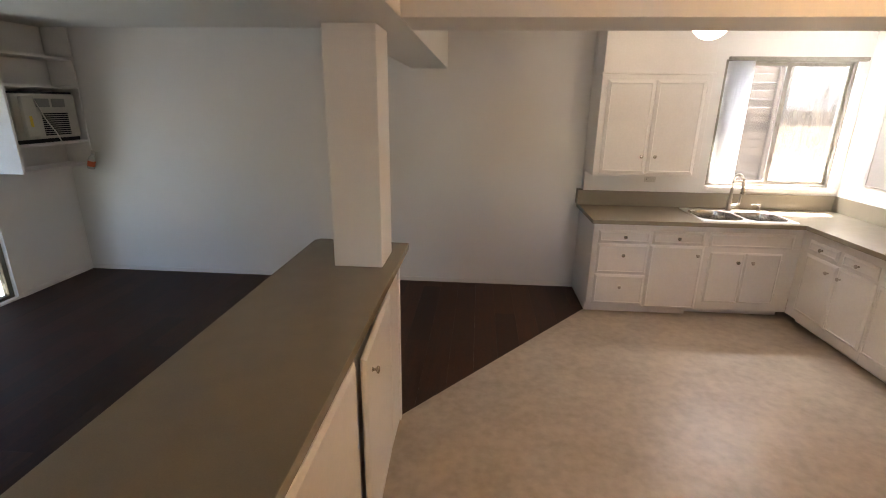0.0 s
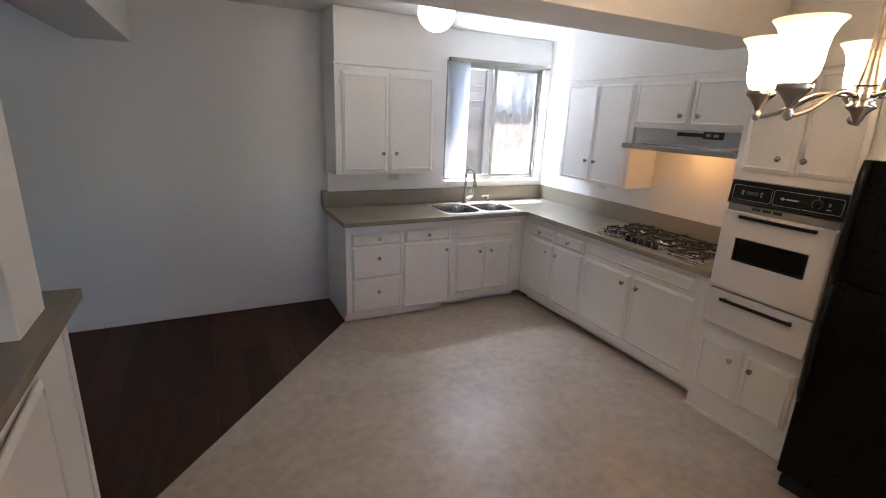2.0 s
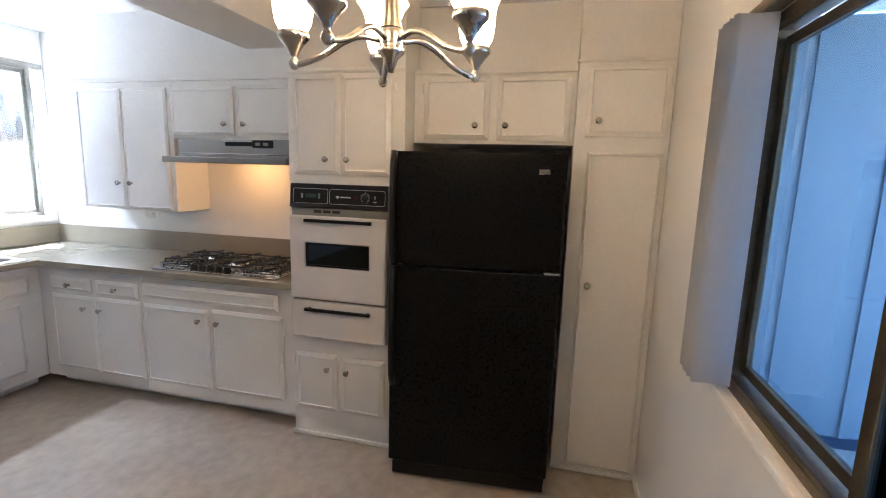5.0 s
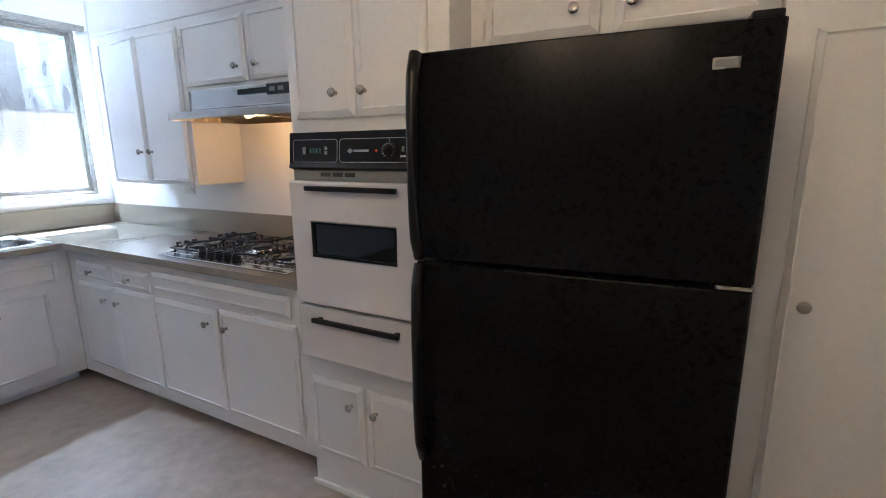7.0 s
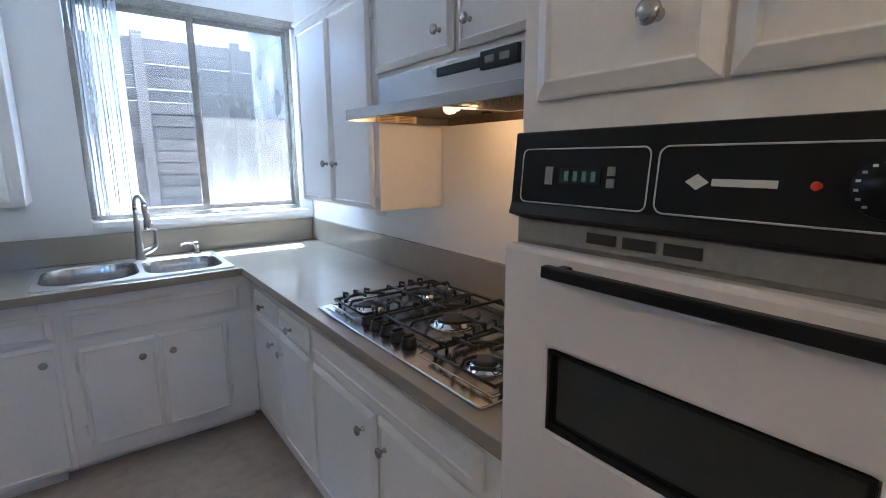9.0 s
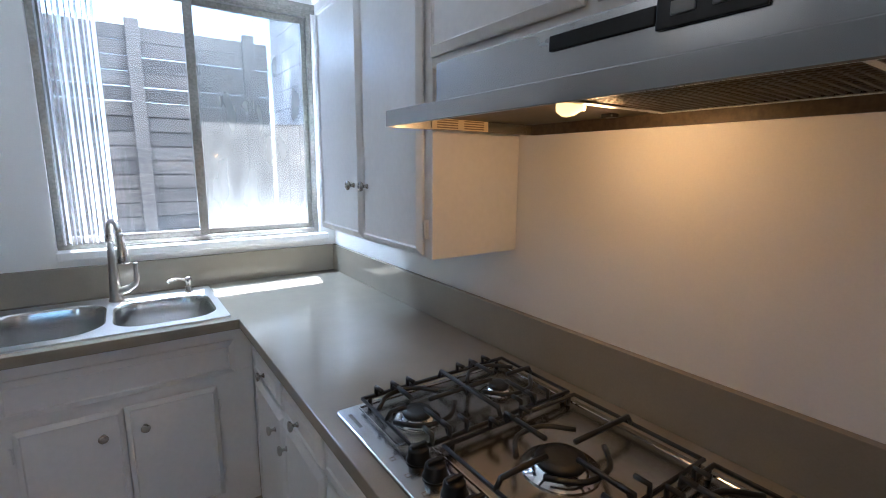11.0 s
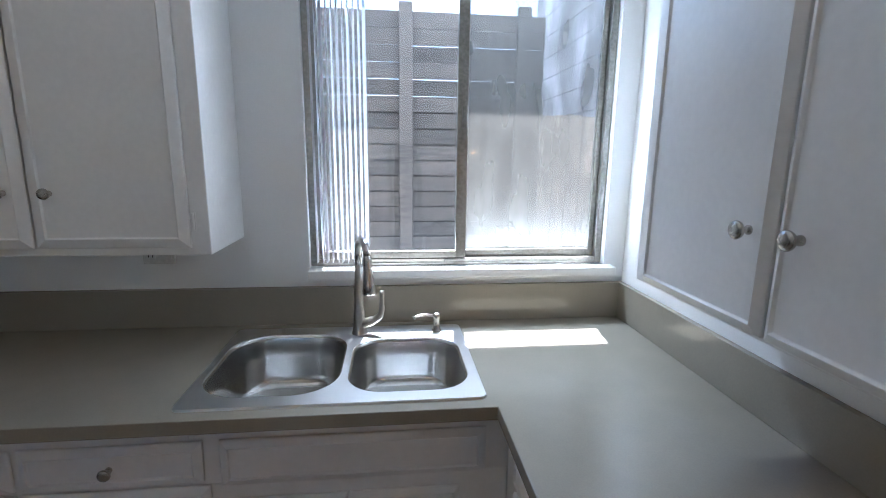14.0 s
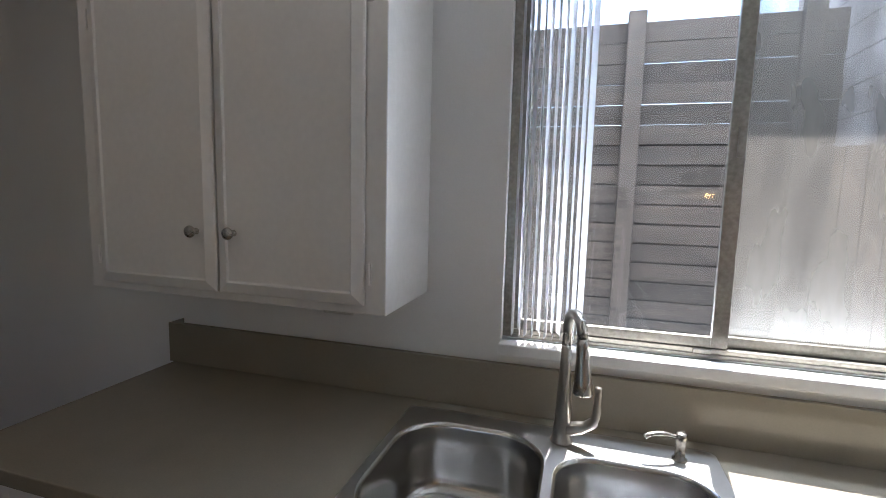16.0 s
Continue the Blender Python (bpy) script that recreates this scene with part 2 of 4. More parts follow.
def lathe(name, profile, material, parent=None, m=None, seg=24, smooth=True):
    """profile: (radius, height) from the bottom up, turned round z."""
    bm = bmesh.new()
    rings = []
    for r, z in profile:
        if r < 1e-5:
            rings.append([bm.verts.new((0, 0, z))])
        else:
            rings.append([bm.verts.new((r * math.cos(2 * math.pi * i / seg), r * math.sin(2 * math.pi * i / seg), z)) for i in range(seg)])
    for a, b in zip(rings, rings[1:]):
        for i in range(seg):
            j = (i + 1) % seg
            q = [a[i % len(a)], a[j % len(a)], b[j % len(b)], b[i % len(b)]]
            q = [v for k, v in enumerate(q) if v not in q[:k]]
            if len(q) > 2:
                bm.faces.new(q)
    return mesh_ob(name, bm, material, parent, m, smooth=smooth)


def add_tube(bm, pts, r, seg=8, closed=False):
    pts = [Vector(p) for p in pts]
    n = len(pts)
    rad = r if isinstance(r, (list, tuple)) else [r] * n
    rings = []
    ref = None
    for i, p in enumerate(pts):
        a, b = (pts[i - 1] if (i or closed) else p), (pts[(i + 1) % n] if (i < n - 1 or closed) else p)
        d = (b - a).normalized()
        if ref is None:
            ref = d.orthogonal().normalized()
        ref = (ref - d * ref.dot(d)).normalized()
        s = d.cross(ref)
        rings.append([bm.verts.new(p + rad[i] * (math.cos(2 * math.pi * k / seg) * ref + math.sin(2 * math.pi * k / seg) * s)) for k in range(seg)])
    pairs = list(zip(rings, rings[1:])) + ([(rings[-1], rings[0])] if closed else [])
    for a, b in pairs:
        for k in range(seg):
            bm.faces.new((a[k], a[(k + 1) % seg], b[(k + 1) % seg], b[k]))
    if not closed:
        bm.faces.new(rings[0][::-1])
        bm.faces.new(rings[-1])


def tube(name, pts, r, material, parent=None, m=None, seg=10, closed=False):
    bm = bmesh.new()
    add_tube(bm, pts, r, seg, closed)
    return mesh_ob(name, bm, material, parent, m, smooth=True)


def bend(pts, steps=5):
    """Catmull-Rom through the points."""
    pts = [Vector(p) for p in pts]
    ext = [2 * pts[0] - pts[1]] + pts + [2 * pts[-1] - pts[-2]]
    out = []
    for i in range(1, len(ext) - 2):
        p0, p1, p2, p3 = ext[i - 1:i + 3]
        for k in range(steps):
            t = k / steps
            out.append(0.5 * ((2 * p1) + (p2 - p0) * t + (2 * p0 - 5 * p1 + 4 * p2 - p3) * t * t + (3 * p1 - p0 - 3 * p2 + p3) * t ** 3))
    return out + [pts[-1]]


def cells(name, us, vs, holes, w0, w1, axis, material, parent=None, bevel=0.0):
    """A slab over the grid us x vs between w0 and w1 along axis, without the cells (i, j) in holes."""
    bm = bmesh.new()
    cache = {}

    def vert(i, j, w):
        key = (i, j, w)
        if key not in cache:
            u, v = us[i], vs[j]
            cache[key] = bm.verts.new({"x": (w, u, v), "y": (u, w, v), "z": (u, v, w)}[axis])
        return cache[key]

    solid = {(i, j) for i in range(len(us) - 1) for j in range(len(vs) - 1)} - set(holes)
    for i, j in solid:
        for w in (w0, w1):
            bm.faces.new([vert(i, j, w), vert(i + 1, j, w), vert(i + 1, j + 1, w), vert(i, j + 1, w)])
        for (di, dj), (a, b) in {(-1, 0): ((i, j), (i, j + 1)), (1, 0): ((i + 1, j), (i + 1, j + 1)), (0, -1): ((i, j), (i + 1, j)), (0, 1): ((i, j + 1), (i + 1, j + 1))}.items():
            if (i + di, j + dj) not in solid:
                bm.faces.new([vert(*a, w0), vert(*b, w0), vert(*b, w1), vert(*a, w1)])
    return mesh_ob(name, bm, material, parent, bevel=bevel)


def prism(name, outline, z0, z1, material, parent=None, bevel=0.0, m=None):
    bm = bmesh.new()
    lo = [bm.verts.new((x, y, z0)) for x, y in outline]
    hi = [bm.verts.new((x, y, z1)) for x, y in outline]
    bm.faces.new(lo)
    bm.faces.new(hi)
    for i in range(len(lo)):
        j = (i + 1) % len(lo)
        bm.faces.new((lo[i], lo[j], hi[j], hi[i]))
    return mesh_ob(name, bm, material, parent, m, bevel)


def empty(name, at, label, category, group=""):
    ob = new(name)
    ob.location = at
    ob.empty_display_size = 0.1
    return tagged(ob, label, category, group)


def inv(at):
    return Matrix.Translation(-Vector(at))


def round_rect(x0, y0, x1, y1, r, n=5):
    out = []
    for cx, cy, a0 in ((x1 - r, y1 - r, 0), (x0 + r, y1 - r, 90), (x0 + r, y0 + r, 180), (x1 - r, y0 + r, 270)):
        for k in range(n + 1):
            a = radians(a0 + 90 * k / n)
            out.append((cx + r * math.cos(a), cy + r * math.sin(a)))
    return out


# ---- joinery: fronts lie in a local frame, u along the face, v up, w out of the face ----
FACE_X = Matrix(((0, 0, -1, 0), (1, 0, 0, 0), (0, 1, 0, 0), (0, 0, 0, 1)))    # face looks to -x: u = y, v = z
FACE_Y = Matrix(((1, 0, 0, 0), (0, 0, -1, 0), (0, 1, 0, 0), (0, 0, 0, 1)))    # face looks to -y: u = x, v = z
FACE_PX = Matrix(((0, 0, 1, 0), (1, 0, 0, 0), (0, 1, 0, 0), (0, 0, 0, 1)))    # face looks to +x: u = y, v = z


def front(name, parent, face, plane, u0, u1, v0, v1, thick=0.023, slope=0.022, lip=0.011):
    """A lipped slab front with a sloped border, standing on the plane of the face frame."""
    bm = bmesh.new()
    rings = []
    for inset, w in ((0.006, 0.0005), (0.006, 0.0035), (0, 0.0038), (0, lip), (0.004, lip + 0.003), (slope, thick), (slope + 0.004, thick - 0.006)):
        rings.append([bm.verts.new((u, v, w)) for u, v in ((u0 + inset, v0 + inset), (u1 - inset, v0 + inset), (u1 - inset, v1 - inset), (u0 + inset, v1 - inset))])
    for a, b in zip(rings, rings[1:]):
        for i in range(4):
            bm.faces.new((a[i], a[(i + 1) % 4], b[(i + 1) % 4], b[i]))
    bm.faces.new(rings[-1])
    bm.faces.new(rings[0][::-1])
    ob = mesh_ob(name, bm, ENAMEL, parent, inv(parent.location) @ plane @ face, bevel=0.0018, seg=2)
    return ob


KNOB = [(0.0, 0.0), (0.0085, 0.0), (0.0085, 0.003), (0.0055, 0.006), (0.005, 0.012), (0.0075, 0.016), (0.0150, 0.020), (0.0165, 0.024), (0.0150, 0.028), (0.008, 0.030), (0.0, 0.0305)]


def knob(parent, face, plane, u, v, w=0.023):
    return lathe("knob", KNOB, NICKEL, parent, inv(parent.location) @ plane @ face @ Matrix.Translation((u, v, w - 0.001)), seg=20)


def hinge(parent, face, plane, u, v):
    """A small painted surface hinge."""
    bm = bmesh.new()
    add_box(bm, (u - 0.006, v - 0.028, 0.0005), (u + 0.006, v + 0.028, 0.005))
    add_tube(bm, [(u, v - 0.026, 0.008), (u, v + 0.026, 0.008)], 0.004, 8)
    return mesh_ob("hinge", bm, ENAMEL, parent, inv(parent.location) @ plane @ face)


def at_x(x):
    return Matrix.Translation((x, 0, 0))


def at_y(y):
    return Matrix.Translation((0, y, 0))


# ---- shell of the rooms ----
WY, WX, H = 5.07, 3.82, 2.62          # back wall, right wall, ceiling
LX, SY = -4.25, -2.6                  # living room's far side and closing wall
DY = 0.46                             # dining window's wall
WIN = (2.558, 3.735, 1.165, 2.345)    # kitchen window

tagged(cells("wall_north", [1.374, WIN[0], WIN[1], WX + 0.15], [-0.1, WIN[2], WIN[3], 2.75], {(1, 1)}, WY, WY + 0.16, "y", WALL), "off-white painted plaster wall with the kitchen window", "wall", kind="structure")
LY = 5.16
tagged(box("wall_living", (LX - 0.15, LY, -0.1), (1.373, LY + 0.16, 2.75), WALL), "off-white painted living room wall", "wall", kind="structure")
tagged(box("wall_east", (WX, DY - 0.14, -0.1), (WX + 0.15, WY - 0.001, 2.75), WALL), "off-white painted plaster kitchen wall behind the cabinets", "wall", kind="structure")
DW = (0.98, 2.27, 1.03, 2.04)
tagged(cells("wall_south", [0.86, DW[0], DW[1], WX - 0.001], [-0.1, DW[2], DW[3], 2.75], {(1, 1)}, DY - 0.085, DY, "y", WALL), "off-white painted wall with a sliding window", "wall", kind="structure")
tagged(box("wall_hall", (0.86, SY, -0.1), (1.0, DY - 0.141, 2.75), WALL), "off-white painted hall wall", "wall", kind="structure")
RW = (-2.3, -1.5, 1.1, 2.0)            # opening in the rear wall, unseen, assumed for daylight on the post
tagged(cells("wall_close", [LX - 0.15, RW[0], RW[1], 1.0], [-0.1, RW[2], RW[3], 2.75], {(1, 1)}, SY - 0.15, SY - 0.001, "y", WALL), "off-white painted rear wall with an assumed opening for daylight", "wall", kind="structure")
PD = (2.35, 4.22, 0.02, 2.06)
tagged(cells("wall_west", [SY, PD[0], PD[1], LY - 0.001], [-0.1, PD[2], PD[3], 2.75], {(1, 1)}, LX - 0.15, LX, "x", WALL), "off-white painted living room wall with a glass door", "wall", kind="structure")
tagged(prism("ceiling", [(LX - 0.15, SY - 0.15), (1.0, SY - 0.15), (1.0, DY - 0.14), (WX + 0.15, DY - 0.14), (WX + 0.15, WY + 0.25), (LX - 0.15, WY + 0.25)], H, H + 0.12, CEIL), "white painted plaster ceiling", "ceiling", kind="structure")
tagged(box("floor_slab", (LX - 0.15, SY - 0.15, -0.2), (WX + 0.15, WY + 0.16, -0.012), CONCRETE), "concrete floor slab", "floor", kind="structure")
BX0, BX1, BZ = -0.40, -0.04, 2.25
tagged(box("beam_divider", (BX0, SY, BZ), (BX1, LY - 0.001, H - 0.001), CEIL, bevel=0.004), "white boxed ceiling beam over the divider", "beam", kind="structure")
tagged(box("beam_kitchen", (BX1 + 0.001, 2.32, BZ + 0.002), (3.135, 2.68, H - 0.001), CEIL, bevel=0.004), "white boxed ceiling beam across the kitchen", "beam", kind="structure")
tagged(box("wall_post", (-0.41, 2.42, 1.122), (-0.165, 2.68, BZ - 0.001), WALL, bevel=0.004), "white square post standing on the divider", "post", kind="structure")
vinyl = prism("floor", [(-0.15, SY), (0.86, SY), (0.86, DY - 0.14), (WX, DY - 0.14), (WX, WY), (1.38, WY), (1.38, 4.565), (-0.15, 2.742)], -0.011, 0.0, VINYL)
tagged(vinyl, "mottled beige sheet vinyl kitchen floor", "floor", kind="structure")
# baseboards
tagged(boxes("baseboard", [((LX + 0.014, LY - 0.013, -0.003), (1.371, LY - 0.0005, 0.045)), ((LX + 0.0005, PD[1] + 0.03, -0.003), (LX + 0.013, LY - 0.0005, 0.045)), ((0.87, DY + 0.0005, 0.0), (3.24, DY + 0.014, 0.05))], ENAMEL, bevel=0.003), "low white painted baseboard", "baseboard", kind="structure")

# ---- kitchen window ----
win = empty("window_1", (3.16, WY + 0.06, WIN[2]), "aged aluminium sliding kitchen window with a hazy screen", "window")
win["kind"] = "structure"
wi = inv(win.location)
F0, F1 = WY + 0.028, WY + 0.075
boxes("frame", [((WIN[0] + 0.001, F0, WIN[2] + 0.001), (WIN[0] + 0.026, F1, WIN[3] - 0.001)), ((WIN[1] - 0.026, F0, WIN[2] + 0.001), (WIN[1] - 0.001, F1, WIN[3] - 0.001)),
                ((WIN[0] + 0.026, F0, WIN[2] + 0.001), (WIN[1] - 0.026, F1, WIN[2] + 0.026)), ((WIN[0] + 0.026, F0, WIN[3] - 0.026), (WIN[1] - 0.026, F1, WIN[3] - 0.001)),
                ((WIN[0] + 0.026, F0 - 0.006, WIN[2] + 0.001), (WIN[1] - 0.026, F0, WIN[2] + 0.012))], ALU, win, 0.002, wi)
MX = 3.155


def sash(x0, x1, y0, y1, glass, stile):
    z0, z1 = WIN[2] + 0.027, WIN[3] - 0.027
    boxes("sash", [((x0, y0, z0), (x0 + stile[0], y1, z1)), ((x1 - stile[1], y0, z0), (x1, y1, z1)), ((x0 + stile[0], y0, z0), (x1 - stile[1], y1, z0 + 0.03)), ((x0 + stile[0], y0, z1 - 0.03), (x1 - stile[1], y1, z1))], ALU, win, 0.002, wi)
    p = box("pane", (x0 + stile[0] - 0.003, (y0 + y1) / 2 - 0.002, z0 + 0.027), (x1 - stile[1] + 0.003, (y0 + y1) / 2 + 0.002, z1 - 0.027), glass, win, 0, wi)
    p.visible_shadow = False


sash(WIN[0] + 0.027, MX + 0.01, F0 + 0.004, F0 + 0.020, GLASS, (0.028, 0.040))
sash(MX - 0.015, WIN[1] - 0.027, F0 + 0.024, F0 + 0.042, SCREEN, (0.030, 0.022))
boxes("latch", [((MX - 0.012, F0 - 0.006, 1.70), (MX + 0.006, F0 + 0.004, 1.78)), ((MX - 0.075, F0 - 0.008, WIN[2] + 0.012), (MX - 0.03, F0 + 0.003, WIN[2] + 0.024))], ALU, win, 0.002, wi)
box("sill", (WIN[0] + 0.001, WY - 0.055, WIN[2] - 0.034), (WIN[1] + 0.03, F0 - 0.007, WIN[2]), ENAMEL, win, 0.004, wi)

# stacked vertical blind at the kitchen window
blind = empty("vertical_blind", (2.66, WY - 0.03, 2.33), "white vertical blind drawn to one side of the window", "blind")
bi = inv(blind.location)
boxes("headrail", [((2.57, WY - 0.050, 2.335), (3.775, WY - 0.006, 2.362)), ((2.57, WY - 0.046, 2.326), (3.775, WY - 0.040, 2.335)), ((2.57, WY - 0.016, 2.326), (3.775, WY - 0.010, 2.335))], ALU, blind, 0.002, bi)
vane_mesh = None
for k in range(11):
    x = 2.592 + 0.0188 * k
    if vane_mesh is None:
        bm = bmesh.new()
        n = 6
        cols = [[bm.verts.new((0.006 * math.sin(math.pi * i / n), -0.042 + 0.084 * i / n, z)) for i in range(n + 1)] for z in (0.0, 1.13)]
        for i in range(n):
            bm.faces.new((cols[0][i], cols[0][i + 1], cols[1][i + 1], cols[1][i]))
        bmesh.ops.solidify(bm, geom=bm.faces[:], thickness=0.0012)
        ob = mesh_ob("vane", bm, VANE, blind, smooth=True)
        vane_mesh = ob.data
    else:
        ob = new("vane", vane_mesh)
        ob.parent = blind
    ob.matrix_basis = bi @ pose(x, WY - 0.022, 1.196, 0, 0, 6 + 5 * math.sin(k * 2.1))

# ---- countertop ----
CT, CB = 0.945, 0.905
CX, CY = 3.148, 4.385
SK = (2.308, 4.428, 3.127, 4.992)     # sink rim
ct = empty("countertop", (3.2, 4.6, CT), "taupe laminate L-shaped countertop with a low backsplash", "countertop")
ci = inv(ct.location)
cells("top", [1.335, SK[0] + 0.02, SK[2] - 0.02, CX, WX - 0.001], [2.455, CY, SK[1] + 0.02, SK[3] - 0.02, WY - 0.001], {(0, 0), (1, 0), (2, 0), (1, 2)}, CB, CT, "z", COUNTER, ct, 0.003).matrix_basis = ci
prism("backsplash", [(1.322, WY - 0.001), (1.322, WY - 0.022), (WX - 0.022, WY - 0.022), (WX - 0.022, 2.455), (WX - 0.001, 2.455), (WX - 0.001, WY - 0.001)], CT + 0.0005, 1.093, COUNTER, ct, 0.002, ci)

boxes("return", [((1.3352, WY - 0.0008, CB), (1.3725, LY - 0.001, CT)), ((1.3222, WY - 0.0008, CT + 0.0005), (1.3725, LY - 0.001, 1.093))], COUNTER, ct, 0, ci)

# ---- base cabinets ----
FY, FX = 4.475, 3.205                 # face frames
DG = "painted kitchen base cabinets"


def carcass(parent, a, b, toe, axis, name="body"):
    """Body above a recessed kick; axis is the way that the face looks away from."""
    i = inv(parent.location)
    kick = [list(a), list(b)]
    kick[0][axis] += toe
    kick[1][2] = a[2] + 0.085
    top = [list(a), list(b)]
    top[0][2] += 0.085
    box(name, top[0], top[1], ENAMEL, parent, 0.002, i)
    box("kickboard", kick[0], (kick[1][0], kick[1][1], kick[1][2] - 0.0005), ENAMEL, parent, 0.002, i)


dr = empty("base_cabinet", (1.9, FY, 0), "white painted drawer and door base cabinet with nickel knobs", "cabinet", DG)
carcass(dr, (1.372, FY, 0.002), (2.325, WY - 0.016, CB - 0.001), 0.06, 1)
P = at_y(FY)
for v0, v1, kv in ((0.715, 0.832, 0.775), (0.418, 0.703, 0.60), (0.108, 0.405, 0.29)):
    front("drawer", dr, FACE_Y, P, 1.42, 1.885, v0, v1)
    knob(dr, FACE_Y, P, 1.655, kv)
front("drawer", dr, FACE_Y, P, 1.905, 2.36, 0.715, 0.835)
knob(dr, FACE_Y, P, 2.13, 0.775)
front("door", dr, FACE_Y, P, 1.895, 2.375, 0.085, 0.703)
knob(dr, FACE_Y, P, 2.315, 0.62)
boxes("cutting_board", [((1.665, FY - 0.012, 0.868), (2.085, FY - 0.0005, 0.886))], ENAMEL, dr, 0.002, inv(dr.location))

sb = empty("base_cabinet", (2.8, FY, 0), "white painted base cabinet under the sink", "cabinet", DG)
carcass(sb, (2.326, FY, 0.002), (3.204, WY - 0.016, 0.70), 0.12, 1)
box("apron", (2.326, FY, 0.7005), (3.204, FY + 0.006, CB - 0.001), ENAMEL, sb, 0.001, inv(sb.location))
front("panel", sb, FACE_Y, P, 2.405, 3.135, 0.70, 0.838)
front("door", sb, FACE_Y, P, 2.435, 2.742, 0.165, 0.655, slope=0.016)
front("door", sb, FACE_Y, P, 2.746, 3.06, 0.165, 0.655, slope=0.016)
knob(sb, FACE_Y, P, 2.677, 0.568)
knob(sb, FACE_Y, P, 2.806, 0.568)
for v in (0.25, 0.57):
    hinge(sb, FACE_Y, P, 2.425, v)
    hinge(sb, FACE_Y, P, 3.068, v)

rc = empty("base_cabinet", (FX, 4.0, 0), "white painted base cabinet with two small drawers", "cabinet", DG)
carcass(rc, (FX, 3.588, 0.002), (WX - 0.001, FY - 0.001, CB - 0.001), 0.11, 0)
P = at_x(FX)
front("drawer", rc, FACE_X, P, 4.005, 4.355, 0.735, 0.83)
front("drawer", rc, FACE_X, P, 3.612, 3.962, 0.725, 0.83)
front("door", rc, FACE_X, P, 3.978, 4.36, 0.17, 0.706)
front("door", rc, FACE_X, P, 3.60, 3.974, 0.165, 0.71)
for u, v in ((4.18, 0.78), (3.785, 0.778), (4.06, 0.625), (3.925, 0.622)):
    knob(rc, FACE_X, P, u, v)

cc = empty("base_cabinet", (FX, 3.0, 0), "white painted base cabinet under the cooktop", "cabinet", DG)
carcass(cc, (FX, 2.453, 0.002), (WX - 0.001, 3.587, CB - 0.001), 0.11, 0)
front("panel", cc, FACE_X, P, 2.57, 3.575, 0.748, 0.848)
front("door", cc, FACE_X, P, 3.075, 3.575, 0.168, 0.707)
front("door", cc, FACE_X, P, 2.54, 3.05, 0.172, 0.718)
knob(cc, FACE_X, P, 3.135, 0.635)
knob(cc, FACE_X, P, 2.995, 0.632)
for v in (0.26, 0.63):
    hinge(cc, FACE_X, P, 2.532, v)
    hinge(cc, FACE_X, P, 3.583, v)

# ---- wall cabinets ----
UG = "painted kitchen wall cabinets"
UY, UX = 4.745, 3.505
ul = empty("wall_cabinet", (1.86, UY, 1.29), "white painted two-door wall cabinet beside the window", "cabinet", UG)
box("body", (1.372, UY, 1.288), (2.325, WY - 0.001, 2.185), ENAMEL, ul, 0.003, inv(ul.location))
P = at_y(UY)
front("door", ul, FACE_Y, P, 1.425, 1.838, 1.312, 2.142, slope=0.03)
front("door", ul, FACE_Y, P, 1.846, 2.272, 1.312, 2.142, slope=0.03)
knob(ul, FACE_Y, P, 1.785, 1.475)
knob(ul, FACE_Y, P, 1.905, 1.475)
for v in (1.39, 2.05):
    hinge(ul, FACE_Y, P, 1.415, v)
    hinge(ul, FACE_Y, P, 2.282, v)
boxes("moulding", [((1.362, UY - 0.012, 2.186), (2.337, WY - 0.001, 2.202))], ENAMEL, ul, 0.004, inv(ul.location))
box("fascia", (1.376, UY + 0.004, 2.203), (2.32, WY - 0.001, H - 0.001), ENAMEL, ul, 0.002, inv(ul.location))

ur = empty("wall_cabinet", (UX, 4.3, 1.29), "white painted two-door wall cabinet in the corner", "cabinet", UG)
box("body", (UX, 3.545, 1.285), (WX - 0.001, 4.40, 2.165), ENAMEL, ur, 0.003, inv(ur.location))
P = at_x(UX)
front("door", ur, FACE_X, P, 3.965, 4.345, 1.295, 2.125, slope=0.018)
front("door", ur, FACE_X, P, 3.578, 3.958, 1.295, 2.125, slope=0.018)
knob(ur, FACE_X, P, 4.01, 1.475)
knob(ur, FACE_X, P, 3.905, 1.475)
for v in (1.37, 2.05):
    hinge(ur, FACE_X, P, 3.568, v)

uh = empty("wall_cabinet", (UX, 3.0, 1.8), "white painted short wall cabinet above the range hood", "cabinet", UG)
box("body", (UX, 2.453, 1.79), (WX - 0.001, 3.544, 2.165), ENAMEL, uh, 0.003, inv(uh.location))
front("door", uh, FACE_X, P, 3.055, 3.54, 1.815, 2.125, slope=0.022)
front("door", uh, FACE_X, P, 2.50, 3.03, 1.815, 2.13, slope=0.022)
knob(uh, FACE_X, P, 3.11, 1.885)
knob(uh, FACE_X, P, 2.965, 1.885)
up = empty("cabinet_fascia", (UX, 3.4, 2.18), "white painted boxed soffit above the wall cabinets", "soffit")
box("fascia", (UX - 0.008, 2.453, 2.166), (WX - 0.001, 4.41, 2.185), ENAMEL, up, 0.004, inv(up.location))
box("board", (UX + 0.004, 2.453, 2.1855), (WX - 0.001, 4.40, H - 0.001), ENAMEL, up, 0.002, inv(up.location))

